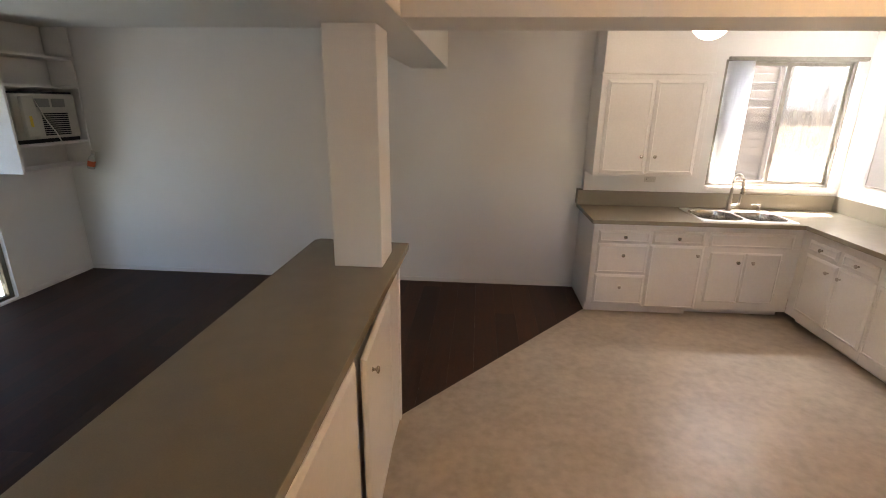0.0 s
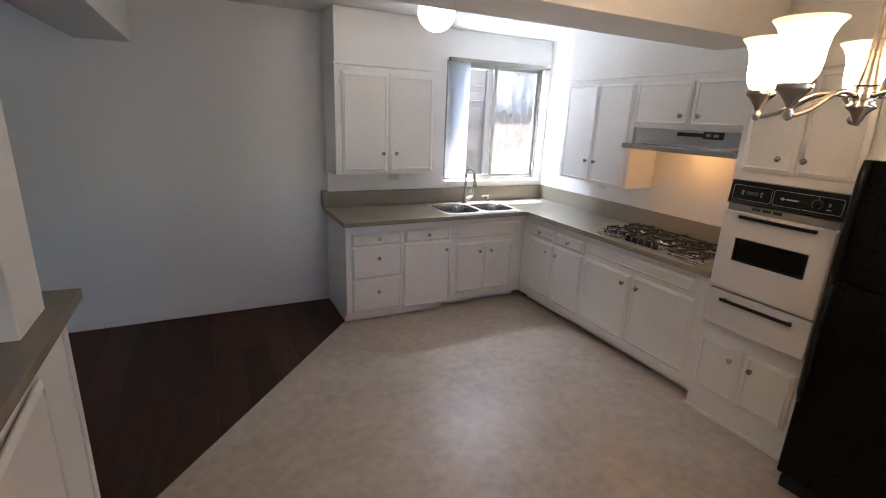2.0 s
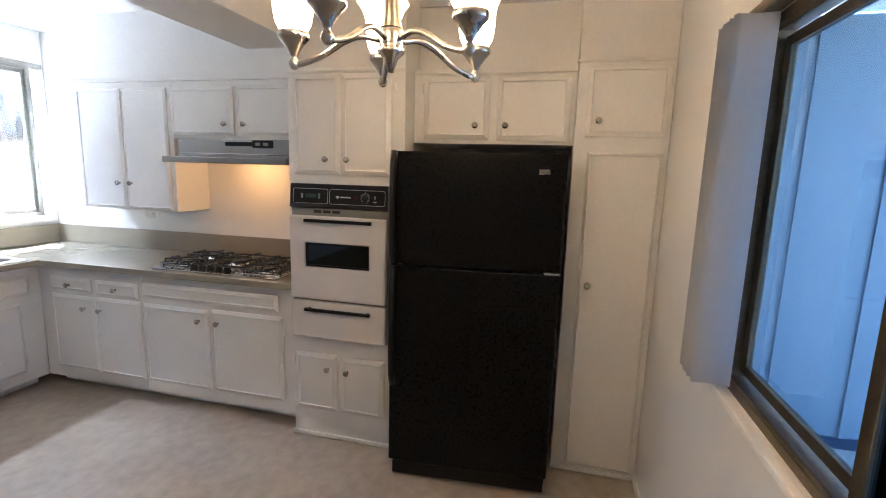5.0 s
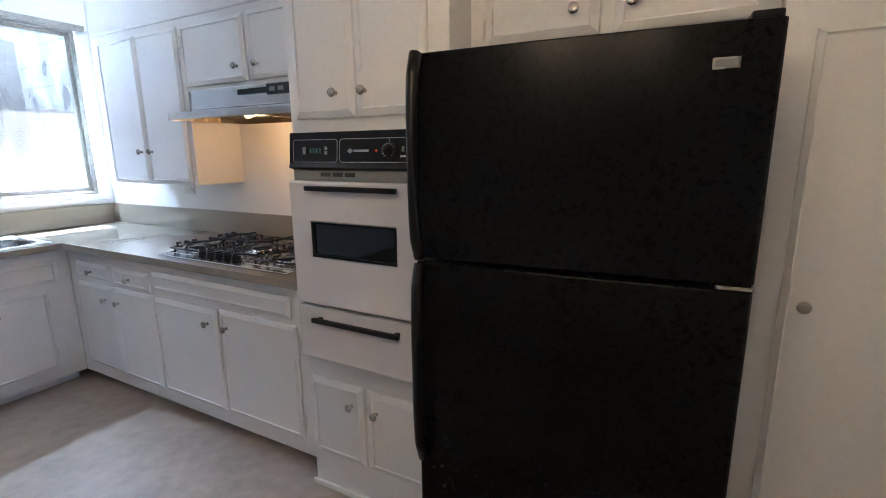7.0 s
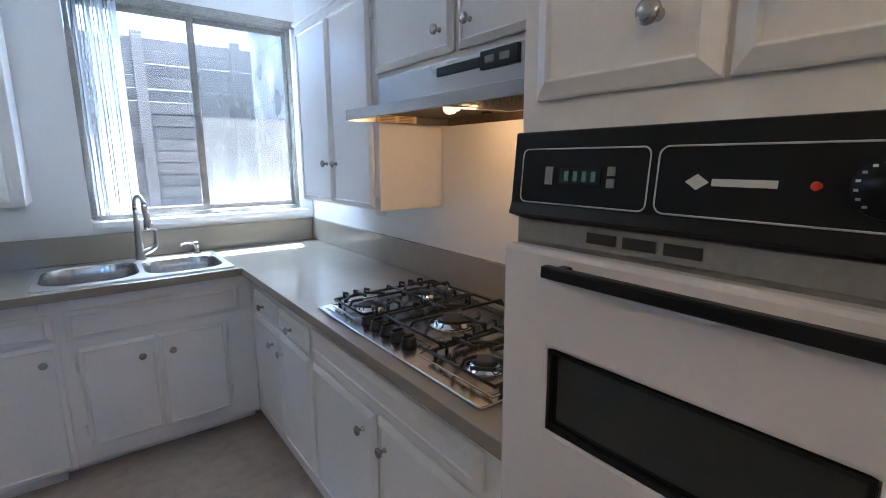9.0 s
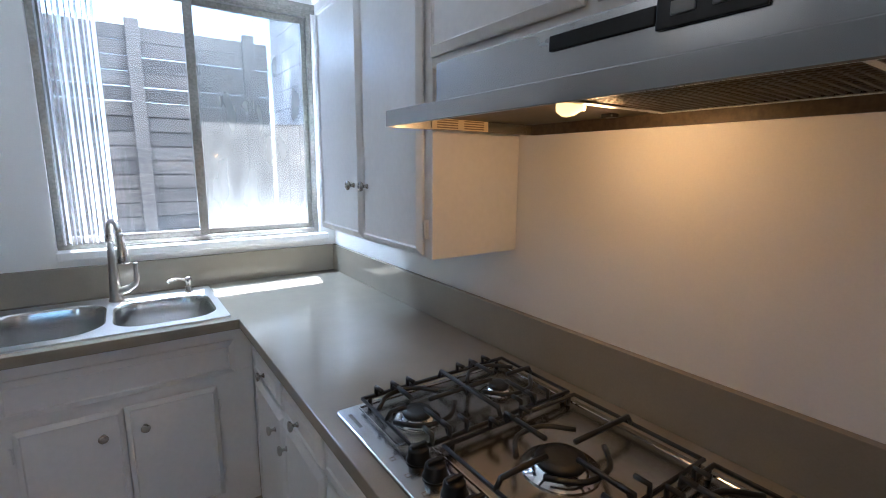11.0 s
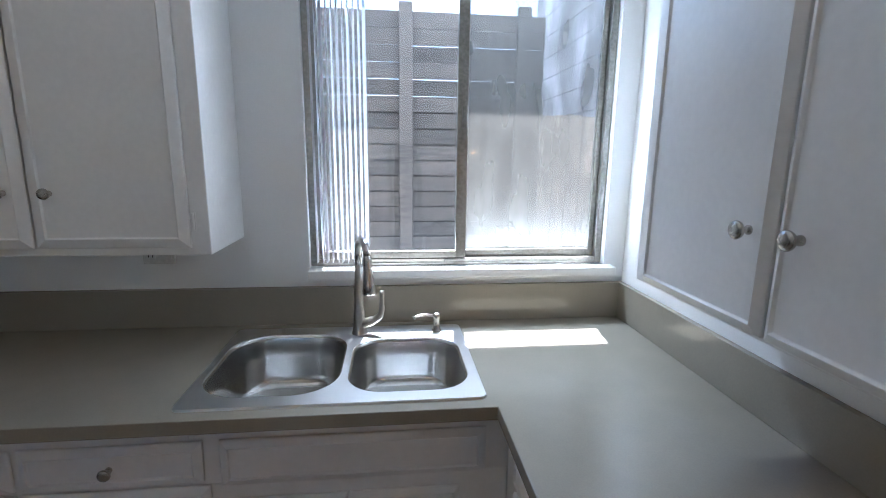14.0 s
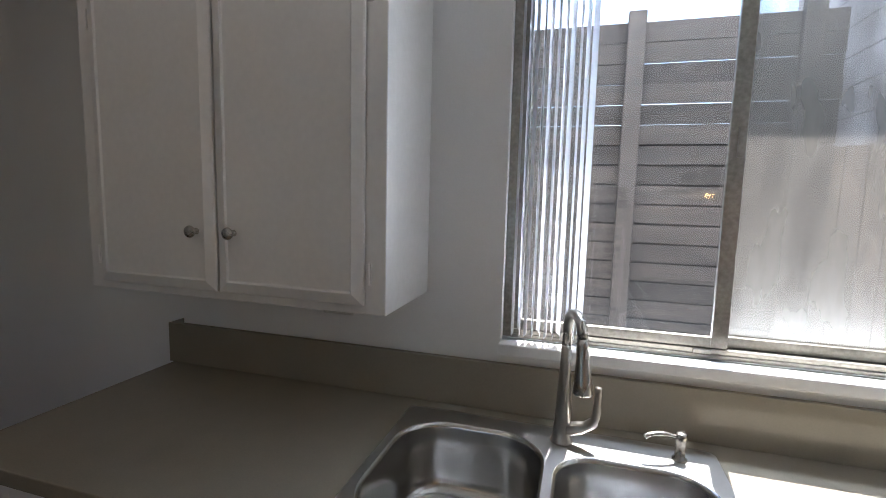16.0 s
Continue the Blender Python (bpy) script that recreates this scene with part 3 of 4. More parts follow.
# ---- range hood ----
hood = empty("range_hood", (3.55, 3.0, 1.64), "stainless range hood with a lit bulb and a greasy, shade-darkened filter", "hood")
hi = inv(hood.location)
HX, HY0, HY1 = 3.335, 2.575, 3.485
box("lip", (HX, HY0, 1.632), (HX + 0.006, HY1, 1.668), HOODSTEEL, hood, 0.002, hi)
box("shelf", (HX + 0.0062, HY0, 1.664), (UX - 0.0345, HY1, 1.6685), HOODSTEEL, hood, 0.001, hi)
box("upper_front", (UX - 0.034, HY0 + 0.006, 1.669), (UX - 0.026, HY1 - 0.006, 1.788), HOODSTEEL, hood, 0.003, hi)
box("bead", (UX - 0.040, HY0 + 0.006, 1.690), (UX - 0.0342, HY1 - 0.006, 1.697), HOODSTEEL, hood, 0.002, hi)
for y in (HY0 + 0.0002, HY1 - 0.0032):
    box("side", (HX + 0.0062, y, 1.632), (WX - 0.002, y + 0.003, 1.6635), HOODSTEEL, hood, 0, hi)
for y in (HY0 + 0.007, HY1 - 0.010):
    box("upper_side", (UX - 0.0255, y, 1.669), (WX - 0.002, y + 0.003, 1.787), HOODSTEEL, hood, 0, hi)
box("pan", (UX - 0.034, HY0 + 0.035, 1.664), (WX - 0.003, HY1 - 0.035, 1.6665), GREASY_SHADED, hood, 0, hi)
box("liner", (HX + 0.008, HY0 + 0.006, 1.6605), (WX - 0.016, HY1 - 0.006, 1.6632), GREASY_SHADED, hood, 0, hi)
box("back", (WX - 0.014, HY0 + 0.005, 1.632), (WX - 0.004, HY1 - 0.005, 1.6635), GREASY_SHADED, hood, 0, hi)
bm = bmesh.new()
for k in range(24):
    y = 2.66 + 0.0155 * k
    add_tube(bm, [(3.43, y, 1.658), (3.70, y, 1.652)], 0.0035, 6)
for k in range(16):
    x = 3.435 + 0.0172 * k
    add_tube(bm, [(x, 2.655, 1.655), (x, 3.03, 1.655)], 0.003, 6)
mesh_ob("filter", bm, GREASY_SHADED, hood, hi)
boxes("filter_frame", [((3.415, 2.64, 1.648), (3.715, 2.652, 1.663)), ((3.415, 3.02, 1.648), (3.715, 3.034, 1.663)), ((3.415, 2.652, 1.648), (3.428, 3.02, 1.663)), ((3.702, 2.652, 1.648), (3.715, 3.02, 1.663))], HOODSTEEL, hood, 0.002, hi)
lathe("bulb", [(0, -0.03), (0.012, -0.028), (0.020, -0.018), (0.023, -0.005), (0.020, 0.012), (0.012, 0.026), (0.011, 0.036), (0, 0.036)], BULB_GLOW, hood, hi @ pose(3.51, 3.09, 1.652, 90, 0, 20) @ Matrix.Scale(0.8, 4), seg=16)
boxes("switch_panel", [((UX - 0.039, 2.902, 1.745), (UX - 0.034, 3.106, 1.772)), ((UX - 0.041, 2.755, 1.735), (UX - 0.034, 2.90, 1.784))], BLACK, hood, 0.002, hi)
boxes("rocker_switch", [((UX - 0.045, 2.785, 1.75), (UX - 0.040, 2.820, 1.769))], GREY, hood, 0.002, hi)
boxes("rocker_switch", [((UX - 0.045, 2.842, 1.75), (UX - 0.040, 2.877, 1.769))], GREY, hood, 0.002, hi)
boxes("label_plate", [((3.46, HY1 - 0.0065, 1.634), (3.64, HY1 - 0.0045, 1.660))], PAPER, hood, 0, hi)
boxes("label_print", [((3.475 + 0.085 * c, HY1 - 0.0075, 1.637 + 0.006 * r), (3.54 + 0.085 * c, HY1 - 0.0066, 1.640 + 0.006 * r)) for c in (0, 1) for r in range(4)], INK, hood, 0, hi)
box("rating_plate", (3.60, 3.20, 1.661), (3.67, 3.30, 1.6635), GREY, hood, 0, hi)
box("lamp_switch", (3.72, 3.15, 1.652), (3.745, 3.18, 1.6635), BLACK, hood, 0.002, hi)

# ---- oven tower ----
OX = 3.168                            # face of the tower
tower = empty("oven_cabinet", (OX, 2.12, 0), "tall white painted cabinet housing the wall oven", "cabinet")
ti = inv(tower.location)
box("body", (OX, 1.765, 0.002), (WX - 0.001, 2.452, H - 0.001), ENAMEL, tower, 0.003, ti)
P = at_x(OX)
front("door", tower, FACE_X, P, 2.13, 2.412, 1.585, 2.117, slope=0.026)
front("door", tower, FACE_X, P, 1.838, 2.122, 1.585, 2.117, slope=0.026)
knob(tower, FACE_X, P, 2.207, 1.668)
knob(tower, FACE_X, P, 2.08, 1.668)
front("door", tower, FACE_X, P, 2.158, 2.431, 0.180, 0.536, slope=0.026)
front("door", tower, FACE_X, P, 1.865, 2.14, 0.180, 0.532, slope=0.026)
knob(tower, FACE_X, P, 2.212, 0.45)
knob(tower, FACE_X, P, 2.09, 0.446)
for v in (0.24, 0.47):
    hinge(tower, FACE_X, P, 2.440, v)
for v in (1.66, 2.04):
    hinge(tower, FACE_X, P, 1.818, v)
box("plinth_trim", (OX - 0.016, 1.768, 0.001), (OX - 0.0005, 2.462, 0.026), ENAMEL, tower, 0.005, ti)
box("moulding", (OX - 0.012, 1.762, 2.128), (OX - 0.0005, 2.456, 2.146), ENAMEL, tower, 0.004, ti)

# ---- wall oven ----
oven = empty("wall_oven", (3.08, 2.12, 0.65), "white enamel wall oven with a black control panel", "oven")
oi = inv(oven.location)
OY0, OY1, OF = 1.838, 2.412, 3.112
box("trim", (OF + 0.0125, OY0 - 0.005, 0.652), (OX - 0.0005, OY1 + 0.002, 1.535), GREY, oven, 0.001, oi)
prof = [(OF - 0.012, 1.408), (OF + 0.011, 1.400), (OF + 0.011, 1.534), (OF + 0.004, 1.534), (OF - 0.006, 1.425)]
bm = bmesh.new()
ends = [[bm.verts.new((x, y, z)) for x, z in prof] for y in (OY0 - 0.001, OY1 + 0.002)]
for e in ends:
    bm.faces.new(e)
for i in range(5):
    bm.faces.new((ends[0][i], ends[0][(i + 1) % 5], ends[1][(i + 1) % 5], ends[1][i]))
mesh_ob("control_panel", bm, BLACK, oven, oi, 0.002)
# everything printed on the panel lies in its sloped plane
PANEL = Matrix.Translation((OF - 0.0015, 0, 1.478)) @ pose(0, 0, 0, 0, 5.2, 0) @ FACE_X


def outline(name, u0, v0, u1, v1, r, material):
    pts = [(u, v, 0.001) for u, v in round_rect(u0, v0, u1, v1, r)]
    return tube(name, pts, 0.0011, material, oven, oi @ PANEL, 6, True)


outline("panel_outline", 2.183, -0.050, 2.393, 0.030, 0.010, MARK)
outline("panel_outline", 1.850, -0.050, 2.172, 0.030, 0.012, MARK)
boxes("clock", [((2.250, -0.020, 0.0003), (2.320, 0.002, 0.0018))], OVENGLASS, oven, 0, oi @ PANEL)
boxes("clock_digits", [((2.258 + 0.015 * k, -0.016, 0.0019), (2.265 + 0.015 * k, -0.002, 0.0024)) for k in range(4)], DIGITS, oven, 0, oi @ PANEL)
boxes("clock_button", [((2.332, -0.022, 0.0003), (2.346, 0.004, 0.002))], GREY, oven, 0.0005, oi @ PANEL)
boxes("arrow_button", [((2.229, -0.007, 0.0003), (2.241, 0.005, 0.0018)), ((2.229, -0.023, 0.0003), (2.241, -0.011, 0.0018))], GREY, oven, 0.0005, oi @ PANEL)
prism("maker_mark", [(2.138, -0.011), (2.125, -0.002), (2.112, -0.011), (2.125, -0.020)], 0.0004, 0.0012, MARK, oven, 0, oi @ PANEL)
boxes("maker_bar", [((2.046, -0.015, 0.0004), (2.109, -0.007, 0.0012))], MARK, oven, 0, oi @ PANEL)
lathe("indicator", [(0, 0), (0.005, 0), (0.004, 0.003), (0, 0.004)], LED, oven, oi @ PANEL @ Matrix.Translation((2.015, -0.011, 0)), 12)
lathe("dial", [(0, 0), (0.028, 0), (0.027, 0.006), (0.015, 0.008), (0.014, 0.022), (0, 0.023)], BLACK, oven, oi @ PANEL @ Matrix.Translation((1.962, -0.011, 0.0004)), 24)
bm = bmesh.new()
for k in range(14):
    a = radians(40 + 280 * k / 13)
    add_box(bm, (1.962 + 0.0225 * math.sin(a) - 0.0018, -0.011 - 0.0225 * math.cos(a) - 0.0012, 0.0066), (1.962 + 0.0225 * math.sin(a) + 0.0018, -0.011 - 0.0225 * math.cos(a) + 0.0012, 0.0076))
mesh_ob("dial_marks", bm, MARK, oven, oi @ PANEL)
boxes("dial_pointer", [((1.961, 0.018, 0.0004), (1.963, 0.026, 0.0014))], MARK, oven, 0, oi @ PANEL)
boxes("lamp_button", [((1.902, -0.015, 0.0004), (1.912, 0.002, 0.003))], GREY, oven, 0.001, oi @ PANEL)
boxes("lamp_label", [((1.897, -0.033, 0.0004), (1.917, -0.027, 0.0012))], MARK, oven, 0, oi @ PANEL)
box("vent_strip", (OF + 0.006, OY0 + 0.01, 1.366), (OF + 0.0118, OY1 - 0.01, 1.399), GREY, oven, 0.001, oi)
for k in range(3):
    box("vent_slot", (OF + 0.003, 2.115 + 0.056 * k, 1.376), (OF + 0.0058, 2.160 + 0.056 * k, 1.391), PLUG_HOLE, oven, 0, oi)
# door with a window set in
wv = (1.934, 2.313, 1.076, 1.209)
door = cells("door", [OY0, wv[0], wv[1], OY1], [0.885, wv[2], wv[3], 1.360], {(1, 1)}, OF - 0.022, OF + 0.0115, "x", OVENWHITE, oven, 0.008)
door.matrix_basis = oi
box("door_glass", (OF - 0.012, wv[0] - 0.004, wv[2] - 0.004), (OF - 0.006, wv[1] + 0.004, wv[3] + 0.004), OVENGLASS, oven, 0.001, oi)
boxes("glass_gasket", [((OF - 0.0215, wv[0] + 0.0005, wv[2] + 0.0005), (OF - 0.013, wv[0] + 0.006, wv[3] - 0.0005)), ((OF - 0.0215, wv[1] - 0.006, wv[2] + 0.0005), (OF - 0.013, wv[1] - 0.0005, wv[3] - 0.0005)),
                       ((OF - 0.0215, wv[0] + 0.006, wv[2] + 0.0005), (OF - 0.013, wv[1] - 0.006, wv[2] + 0.010)), ((OF - 0.0215, wv[0] + 0.006, wv[3] - 0.006), (OF - 0.013, wv[1] - 0.006, wv[3] - 0.0005))], BLACK, oven, 0, oi)


def bar_handle(y0, y1, z):
    boxes("handle", [((OF - 0.058, y0, z - 0.009), (OF - 0.042, y1, z + 0.009)), ((OF - 0.0425, y0 + 0.012, z - 0.007), (OF - 0.0222, y0 + 0.03, z + 0.007)), ((OF - 0.0425, y1 - 0.03, z - 0.007), (OF - 0.0222, y1 - 0.012, z + 0.007))], BLACK, oven, 0.003, oi)


bar_handle(1.909, 2.303, 1.337)
box("broiler_drawer", (OF - 0.020, OY0, 0.655), (OF + 0.0115, OY1, 0.874), OVENWHITE, oven, 0.008, oi)
bar_handle(1.915, 2.312, 0.832)

# ---- refrigerator ----
fr = empty("refrigerator", (3.325, 1.352, 0), "black textured top-freezer refrigerator with moulded handles", "refrigerator")
fr.rotation_euler = (0, 0, radians(4.0))
FW = (-0.398, 0.418)                  # local y
XF = -0.40                            # door face, local x
box("body", (XF + 0.072, FW[0] + 0.006, 0.035), (0.36, FW[1] - 0.045, 1.700), FRIDGE, fr, 0.006)


def fridge_door(z0, z1):
    bm = bmesh.new()
    pts = [(XF + 0.068, FW[0]), (XF + 0.012, FW[0]), (XF + 0.004, FW[0] + 0.006)]
    pts += [(XF + 0.004 - 0.006 * math.sin(math.pi * k / 8), FW[0] + 0.006 + (FW[1] - FW[0] - 0.012) * k / 8) for k in range(1, 8)]
    pts += [(XF + 0.004, FW[1] - 0.006), (XF + 0.012, FW[1]), (XF + 0.068, FW[1])]
    lo = [bm.verts.new((x, y, z0)) for x, y in pts]
    hi = [bm.verts.new((x, y, z1)) for x, y in pts]
    bm.faces.new(lo)
    bm.faces.new(hi)
    for i in range(len(pts)):
        j = (i + 1) % len(pts)
        bm.faces.new((lo[i], lo[j], hi[j], hi[i]))
    return mesh_ob("door", bm, FRIDGE, fr, bevel=0.004)


fridge_door(1.172, 1.712)
fridge_door(0.118, 1.158)


def fridge_handle(z0, z1, flare):
    n = 10
    bm = bmesh.new()
    pts, rad = [], []
    for k in range(n + 1):
        t = k / n
        s = math.sin(math.pi * t) ** 0.4 if 0 < t < 1 else 0
        pts.append((XF - 0.012 - 0.034 * s, FW[1] - 0.022, z0 + (z1 - z0) * t))
        rad.append(0.013 + 0.004 * abs(2 * t - 1))
    add_tube(bm, pts, rad, 10)
    return mesh_ob("handle", bm, BLACK, fr, smooth=True)


fridge_handle(1.175, 1.708, 1)
fridge_handle(0.55, 1.156, -1)
boxes("hinge_cover", [((XF + 0.02, FW[0] + 0.004, 1.7125), (XF + 0.11, FW[0] + 0.06, 1.730))], BLACK, fr, 0.004)
boxes("hinge_plate", [((XF + 0.0, FW[0] - 0.001, 1.160), (XF + 0.06, FW[0] + 0.075, 1.170))], NICKEL, fr, 0.002)
box("toe_grille", (XF + 0.05, FW[0] + 0.01, 0.012), (XF + 0.07, FW[1] - 0.01, 0.08), BLACK, fr, 0.002)
for y in (FW[0] + 0.03, FW[1] - 0.03):
    lathe("foot", [(0, 0), (0.018, 0), (0.018, 0.008), (0.008, 0.010), (0.008, 0.04), (0, 0.04)], NICKEL, fr, pose(XF + 0.085, y, 0.001), 12)
boxes("badge", [((XF - 0.0045, -0.325, 1.620), (XF - 0.0012, -0.275, 1.643))], NICKEL, fr, 0.002)
boxes("badge_inset", [((XF - 0.0055, -0.320, 1.6245), (XF - 0.0046, -0.280, 1.6385))], GREY, fr, 0.001)

# ---- cabinets over and beside the refrigerator ----
FCX = 3.32
fc = empty("fridge_cabinet", (FCX, 1.33, 1.79), "white painted two-door cabinet above the refrigerator", "cabinet")
fi = inv(fc.location)
box("body", (FCX, 0.906, 1.772), (WX - 0.001, 1.764, 2.16), ENAMEL, fc, 0.003, fi)
P = at_x(FCX)
front("door", fc, FACE_X, P, 1.345, 1.705, 1.795, 2.118, slope=0.026)
front("door", fc, FACE_X, P, 0.932, 1.305, 1.79, 2.118, slope=0.026)
knob(fc, FACE_X, P, 1.415, 1.866)
knob(fc, FACE_X, P, 1.255, 1.866)
for v in (1.85, 2.06):
    hinge(fc, FACE_X, P, 1.714, v)
    hinge(fc, FACE_X, P, 0.923, v)
box("moulding", (FCX - 0.012, 0.906, 2.132), (FCX - 0.0005, 1.763, 2.146), ENAMEL, fc, 0.004, fi)
box("fascia", (FCX + 0.08, 0.906, 2.161), (WX - 0.001, 1.764, 2.50), ENAMEL, fc, 0.002, fi)
box("crown", (FCX + 0.065, 0.906, 2.501), (WX - 0.001, 1.764, 2.515), ENAMEL, fc, 0.004, fi)
box("top_board", (FCX + 0.084, 0.906, 2.516), (WX - 0.001, 1.764, H - 0.001), ENAMEL, fc, 0.002, fi)

PX = 3.262
pan = empty("pantry_cabinet", (PX, 0.69, 0), "tall narrow white painted pantry cabinet with two doors", "cabinet")
pi_ = inv(pan.location)
box("body", (PX, DY + 0.002, 0.002), (WX - 0.001, 0.905, H - 0.001), ENAMEL, pan, 0.003, pi_)
P = at_x(PX)
front("door", pan, FACE_X, P, 0.482, 0.855, 1.812, 2.147, slope=0.022)
front("door", pan, FACE_X, P, 0.486, 0.835, 0.042, 1.738, slope=0.014)
knob(pan, FACE_X, P, 0.795, 1.885)
knob(pan, FACE_X, P, 0.788, 1.066)
for v in (0.25, 0.95, 1.65, 1.87, 2.08):
    hinge(pan, FACE_X, P, 0.477, v)
box("moulding", (PX - 0.014, DY + 0.002, 2.164), (PX - 0.0005, 0.916, 2.18), ENAMEL, pan, 0.004, pi_)
box("plinth_trim", (PX - 0.016, DY + 0.016, 0.001), (PX - 0.0005, 0.912, 0.024), ENAMEL, pan, 0.005, pi_)

# ---- sink ----
sink = empty("kitchen_sink", (2.72, 4.7, CT), "stainless steel double-bowl drop-in kitchen sink", "sink")
si = inv(sink.location)


def bowl_rings(x0, y0, x1, y1, r, depth):
    rings = []
    for inset, z, rr in ((-0.006, 0.0065, r + 0.006), (0.0, 0.004, r), (0.003, -0.006, r - 0.002), (0.007, -depth * 0.45, r - 0.004), (0.011, -depth * 0.78, r - 0.006), (0.018, -depth * 0.91, r - 0.010), (0.030, -depth * 0.975, r - 0.018), (0.050, -depth, r - 0.03)):
        rings.append([(x, y, CT + z) for x, y in round_rect(x0 + inset, y0 + inset, x1 - inset, y1 - inset, rr, 9)])
    return rings


BOWLS = ((SK[0] + 0.026, SK[1] + 0.056, 2.712, SK[3] - 0.072, 0.125, 0.185), (2.745, SK[1] + 0.056, SK[2] - 0.036, SK[3] - 0.128, 0.10, 0.165))
for b in BOWLS:
    bm = bmesh.new()
    rings = [[bm.verts.new(p) for p in ring] for ring in bowl_rings(*b)]
    for a, c in zip(rings, rings[1:]):
        for i in range(len(a)):
            j = (i + 1) % len(a)
            bm.faces.new((a[i], a[j], c[j], c[i]))
    bm.faces.new(rings[-1])
    mesh_ob("bowl", bm, STEEL, sink, si, smooth=True)
    lathe("drain", [(0, 0.002), (0.018, 0.0015), (0.022, 0.004), (0.040, 0.004), (0.044, 0.0)], CHROME, sink, si @ pose((b[0] + b[2]) / 2, (b[1] + b[3]) / 2, CT - b[5] + 0.0005), 20)
# rim: flat flange with the two openings, filled between loops
bm = bmesh.new()
edges = []
for loop in ([(x, y) for x, y in round_rect(*SK, 0.022, 4)],) + tuple([(p[0], p[1]) for p in bowl_rings(*b)[0]] for b in BOWLS):
    vs = [bm.verts.new((x, y, CT + 0.0065)) for x, y in loop]
    edges += [bm.edges.new((vs[i], vs[(i + 1) % len(vs)])) for i in range(len(vs))]
bmesh.ops.triangle_fill(bm, use_beauty=True, use_dissolve=False, edges=edges)
mesh_ob("rim", bm, RIMSTEEL, sink, si)
bm = bmesh.new()
a, c = [[bm.verts.new((x, y, z)) for x, y in round_rect(SK[0] - g, SK[1] - g, SK[2] + g, SK[3] + g, 0.022 + g, 4)] for g, z in ((0, CT + 0.0065), (0.003, CT + 0.0004))]
for i in range(len(a)):
    j = (i + 1) % len(a)
    bm.faces.new((a[i], a[j], c[j], c[i]))
mesh_ob("rim_edge", bm, RIMSTEEL, sink, si)

# ---- faucet ----
fa = empty("kitchen_faucet", (2.752, 4.925, CT + 0.0068), "brushed nickel gooseneck pull-down kitchen faucet", "faucet")
lathe("base", [(0, 0), (0.029, 0), (0.029, 0.005), (0.025, 0.012), (0.021, 0.05), (0.018, 0.12), (0.0145, 0.20), (0.0125, 0.26), (0, 0.262)], NICKEL, fa, Matrix.Identity(4), 24)
d = Vector((0.34, -0.94, 0)).normalized()
arc = [Vector((0, 0, 0.255))] + [Vector((0, 0, 0.30)) + d * (0.055 - 0.055 * math.cos(radians(a))) + Vector((0, 0, 0.055 * math.sin(radians(a)))) for a in range(0, 171, 17)]
tube("spout", arc, 0.0125, NICKEL, fa, Matrix.Identity(4), 14)
tip = arc[-1]
down = (d * 0.16 + Vector((0, 0, -1))).normalized()
tube("spray_head", [tip, tip + down * 0.015, tip + down * 0.05, tip + down * 0.10, tip + down * 0.125, tip + down * 0.13], [0.0135, 0.0145, 0.0155, 0.021, 0.023, 0.019], NICKEL, fa, Matrix.Identity(4), 16)
tube("lever", bend([(0.008, -0.002, 0.035), (0.055, -0.015, 0.055), (0.078, -0.02, 0.078), (0.082, -0.02, 0.115), (0.083, -0.02, 0.165)]), [0.017] * 5 + [0.0135] * 5 + [0.0105] * 5 + [0.0085] * 6, NICKEL, fa, Matrix.Identity(4), 12)

soap = empty("soap_dispenser", (3.035, 4.928, CT + 0.0068), "brushed nickel soap dispenser on the sink rim", "soap dispenser")
lathe("pump", [(0, 0), (0.018, 0), (0.018, 0.004), (0.0125, 0.007), (0.012, 0.045), (0.014, 0.048), (0.014, 0.066), (0.011, 0.070), (0, 0.071)], NICKEL, soap, Matrix.Identity(4), 18)
tube("nozzle", bend([(-0.008, -0.002, 0.058), (-0.045, -0.015, 0.068), (-0.078, -0.025, 0.064), (-0.086, -0.028, 0.058)]), 0.0055, NICKEL, soap, Matrix.Identity(4), 8)

# ---- cooktop ----
ck = empty("gas_cooktop", (3.46, 3.02, CT), "stainless five-burner gas cooktop with black iron grates", "cooktop")
ki = inv(ck.location)
KX0, KX1, KY0, KY1 = 3.19, 3.722, 2.575, 3.49
prism("tray", round_rect(KX0, KY0, KX1, KY1, 0.012, 3), CT + 0.0006, CT + 0.011, STEEL, ck, 0.003, ki)
ZT = CT + 0.0115
# flat sheet on the tray, its darker steel stands for the recess's shade
WELL_SHADE = mat("shade_darkened_steel", (0.40, 0.385, 0.37), 0.24, 1.0, vary=0.06, bump=0)
bay = [(KX0 + 0.055, KY0 + 0.02), (KX0 + 0.055, 2.895), (KX0 + 0.115, 2.925), (KX0 + 0.115, 3.255), (KX0 + 0.055, 3.285), (KX0 + 0.055, KY1 - 0.02), (KX1 - 0.02, KY1 - 0.02), (KX1 - 0.02, KY0 + 0.02)]
prism("well", bay, CT + 0.0112, CT + 0.0117, WELL_SHADE, ck, 0, ki)
bm = bmesh.new()
add_tube(bm, [(x, y, ZT) for x, y in bay], 0.003, 6, True)
mesh_ob("tray_bead", bm, STEEL, ck, ki)
BURN = ((3.335, 3.345, 0.036), (3.585, 3.345, 0.028), (3.475, 3.035, 0.052), (3.335, 2.72, 0.036), (3.585, 2.72, 0.033))
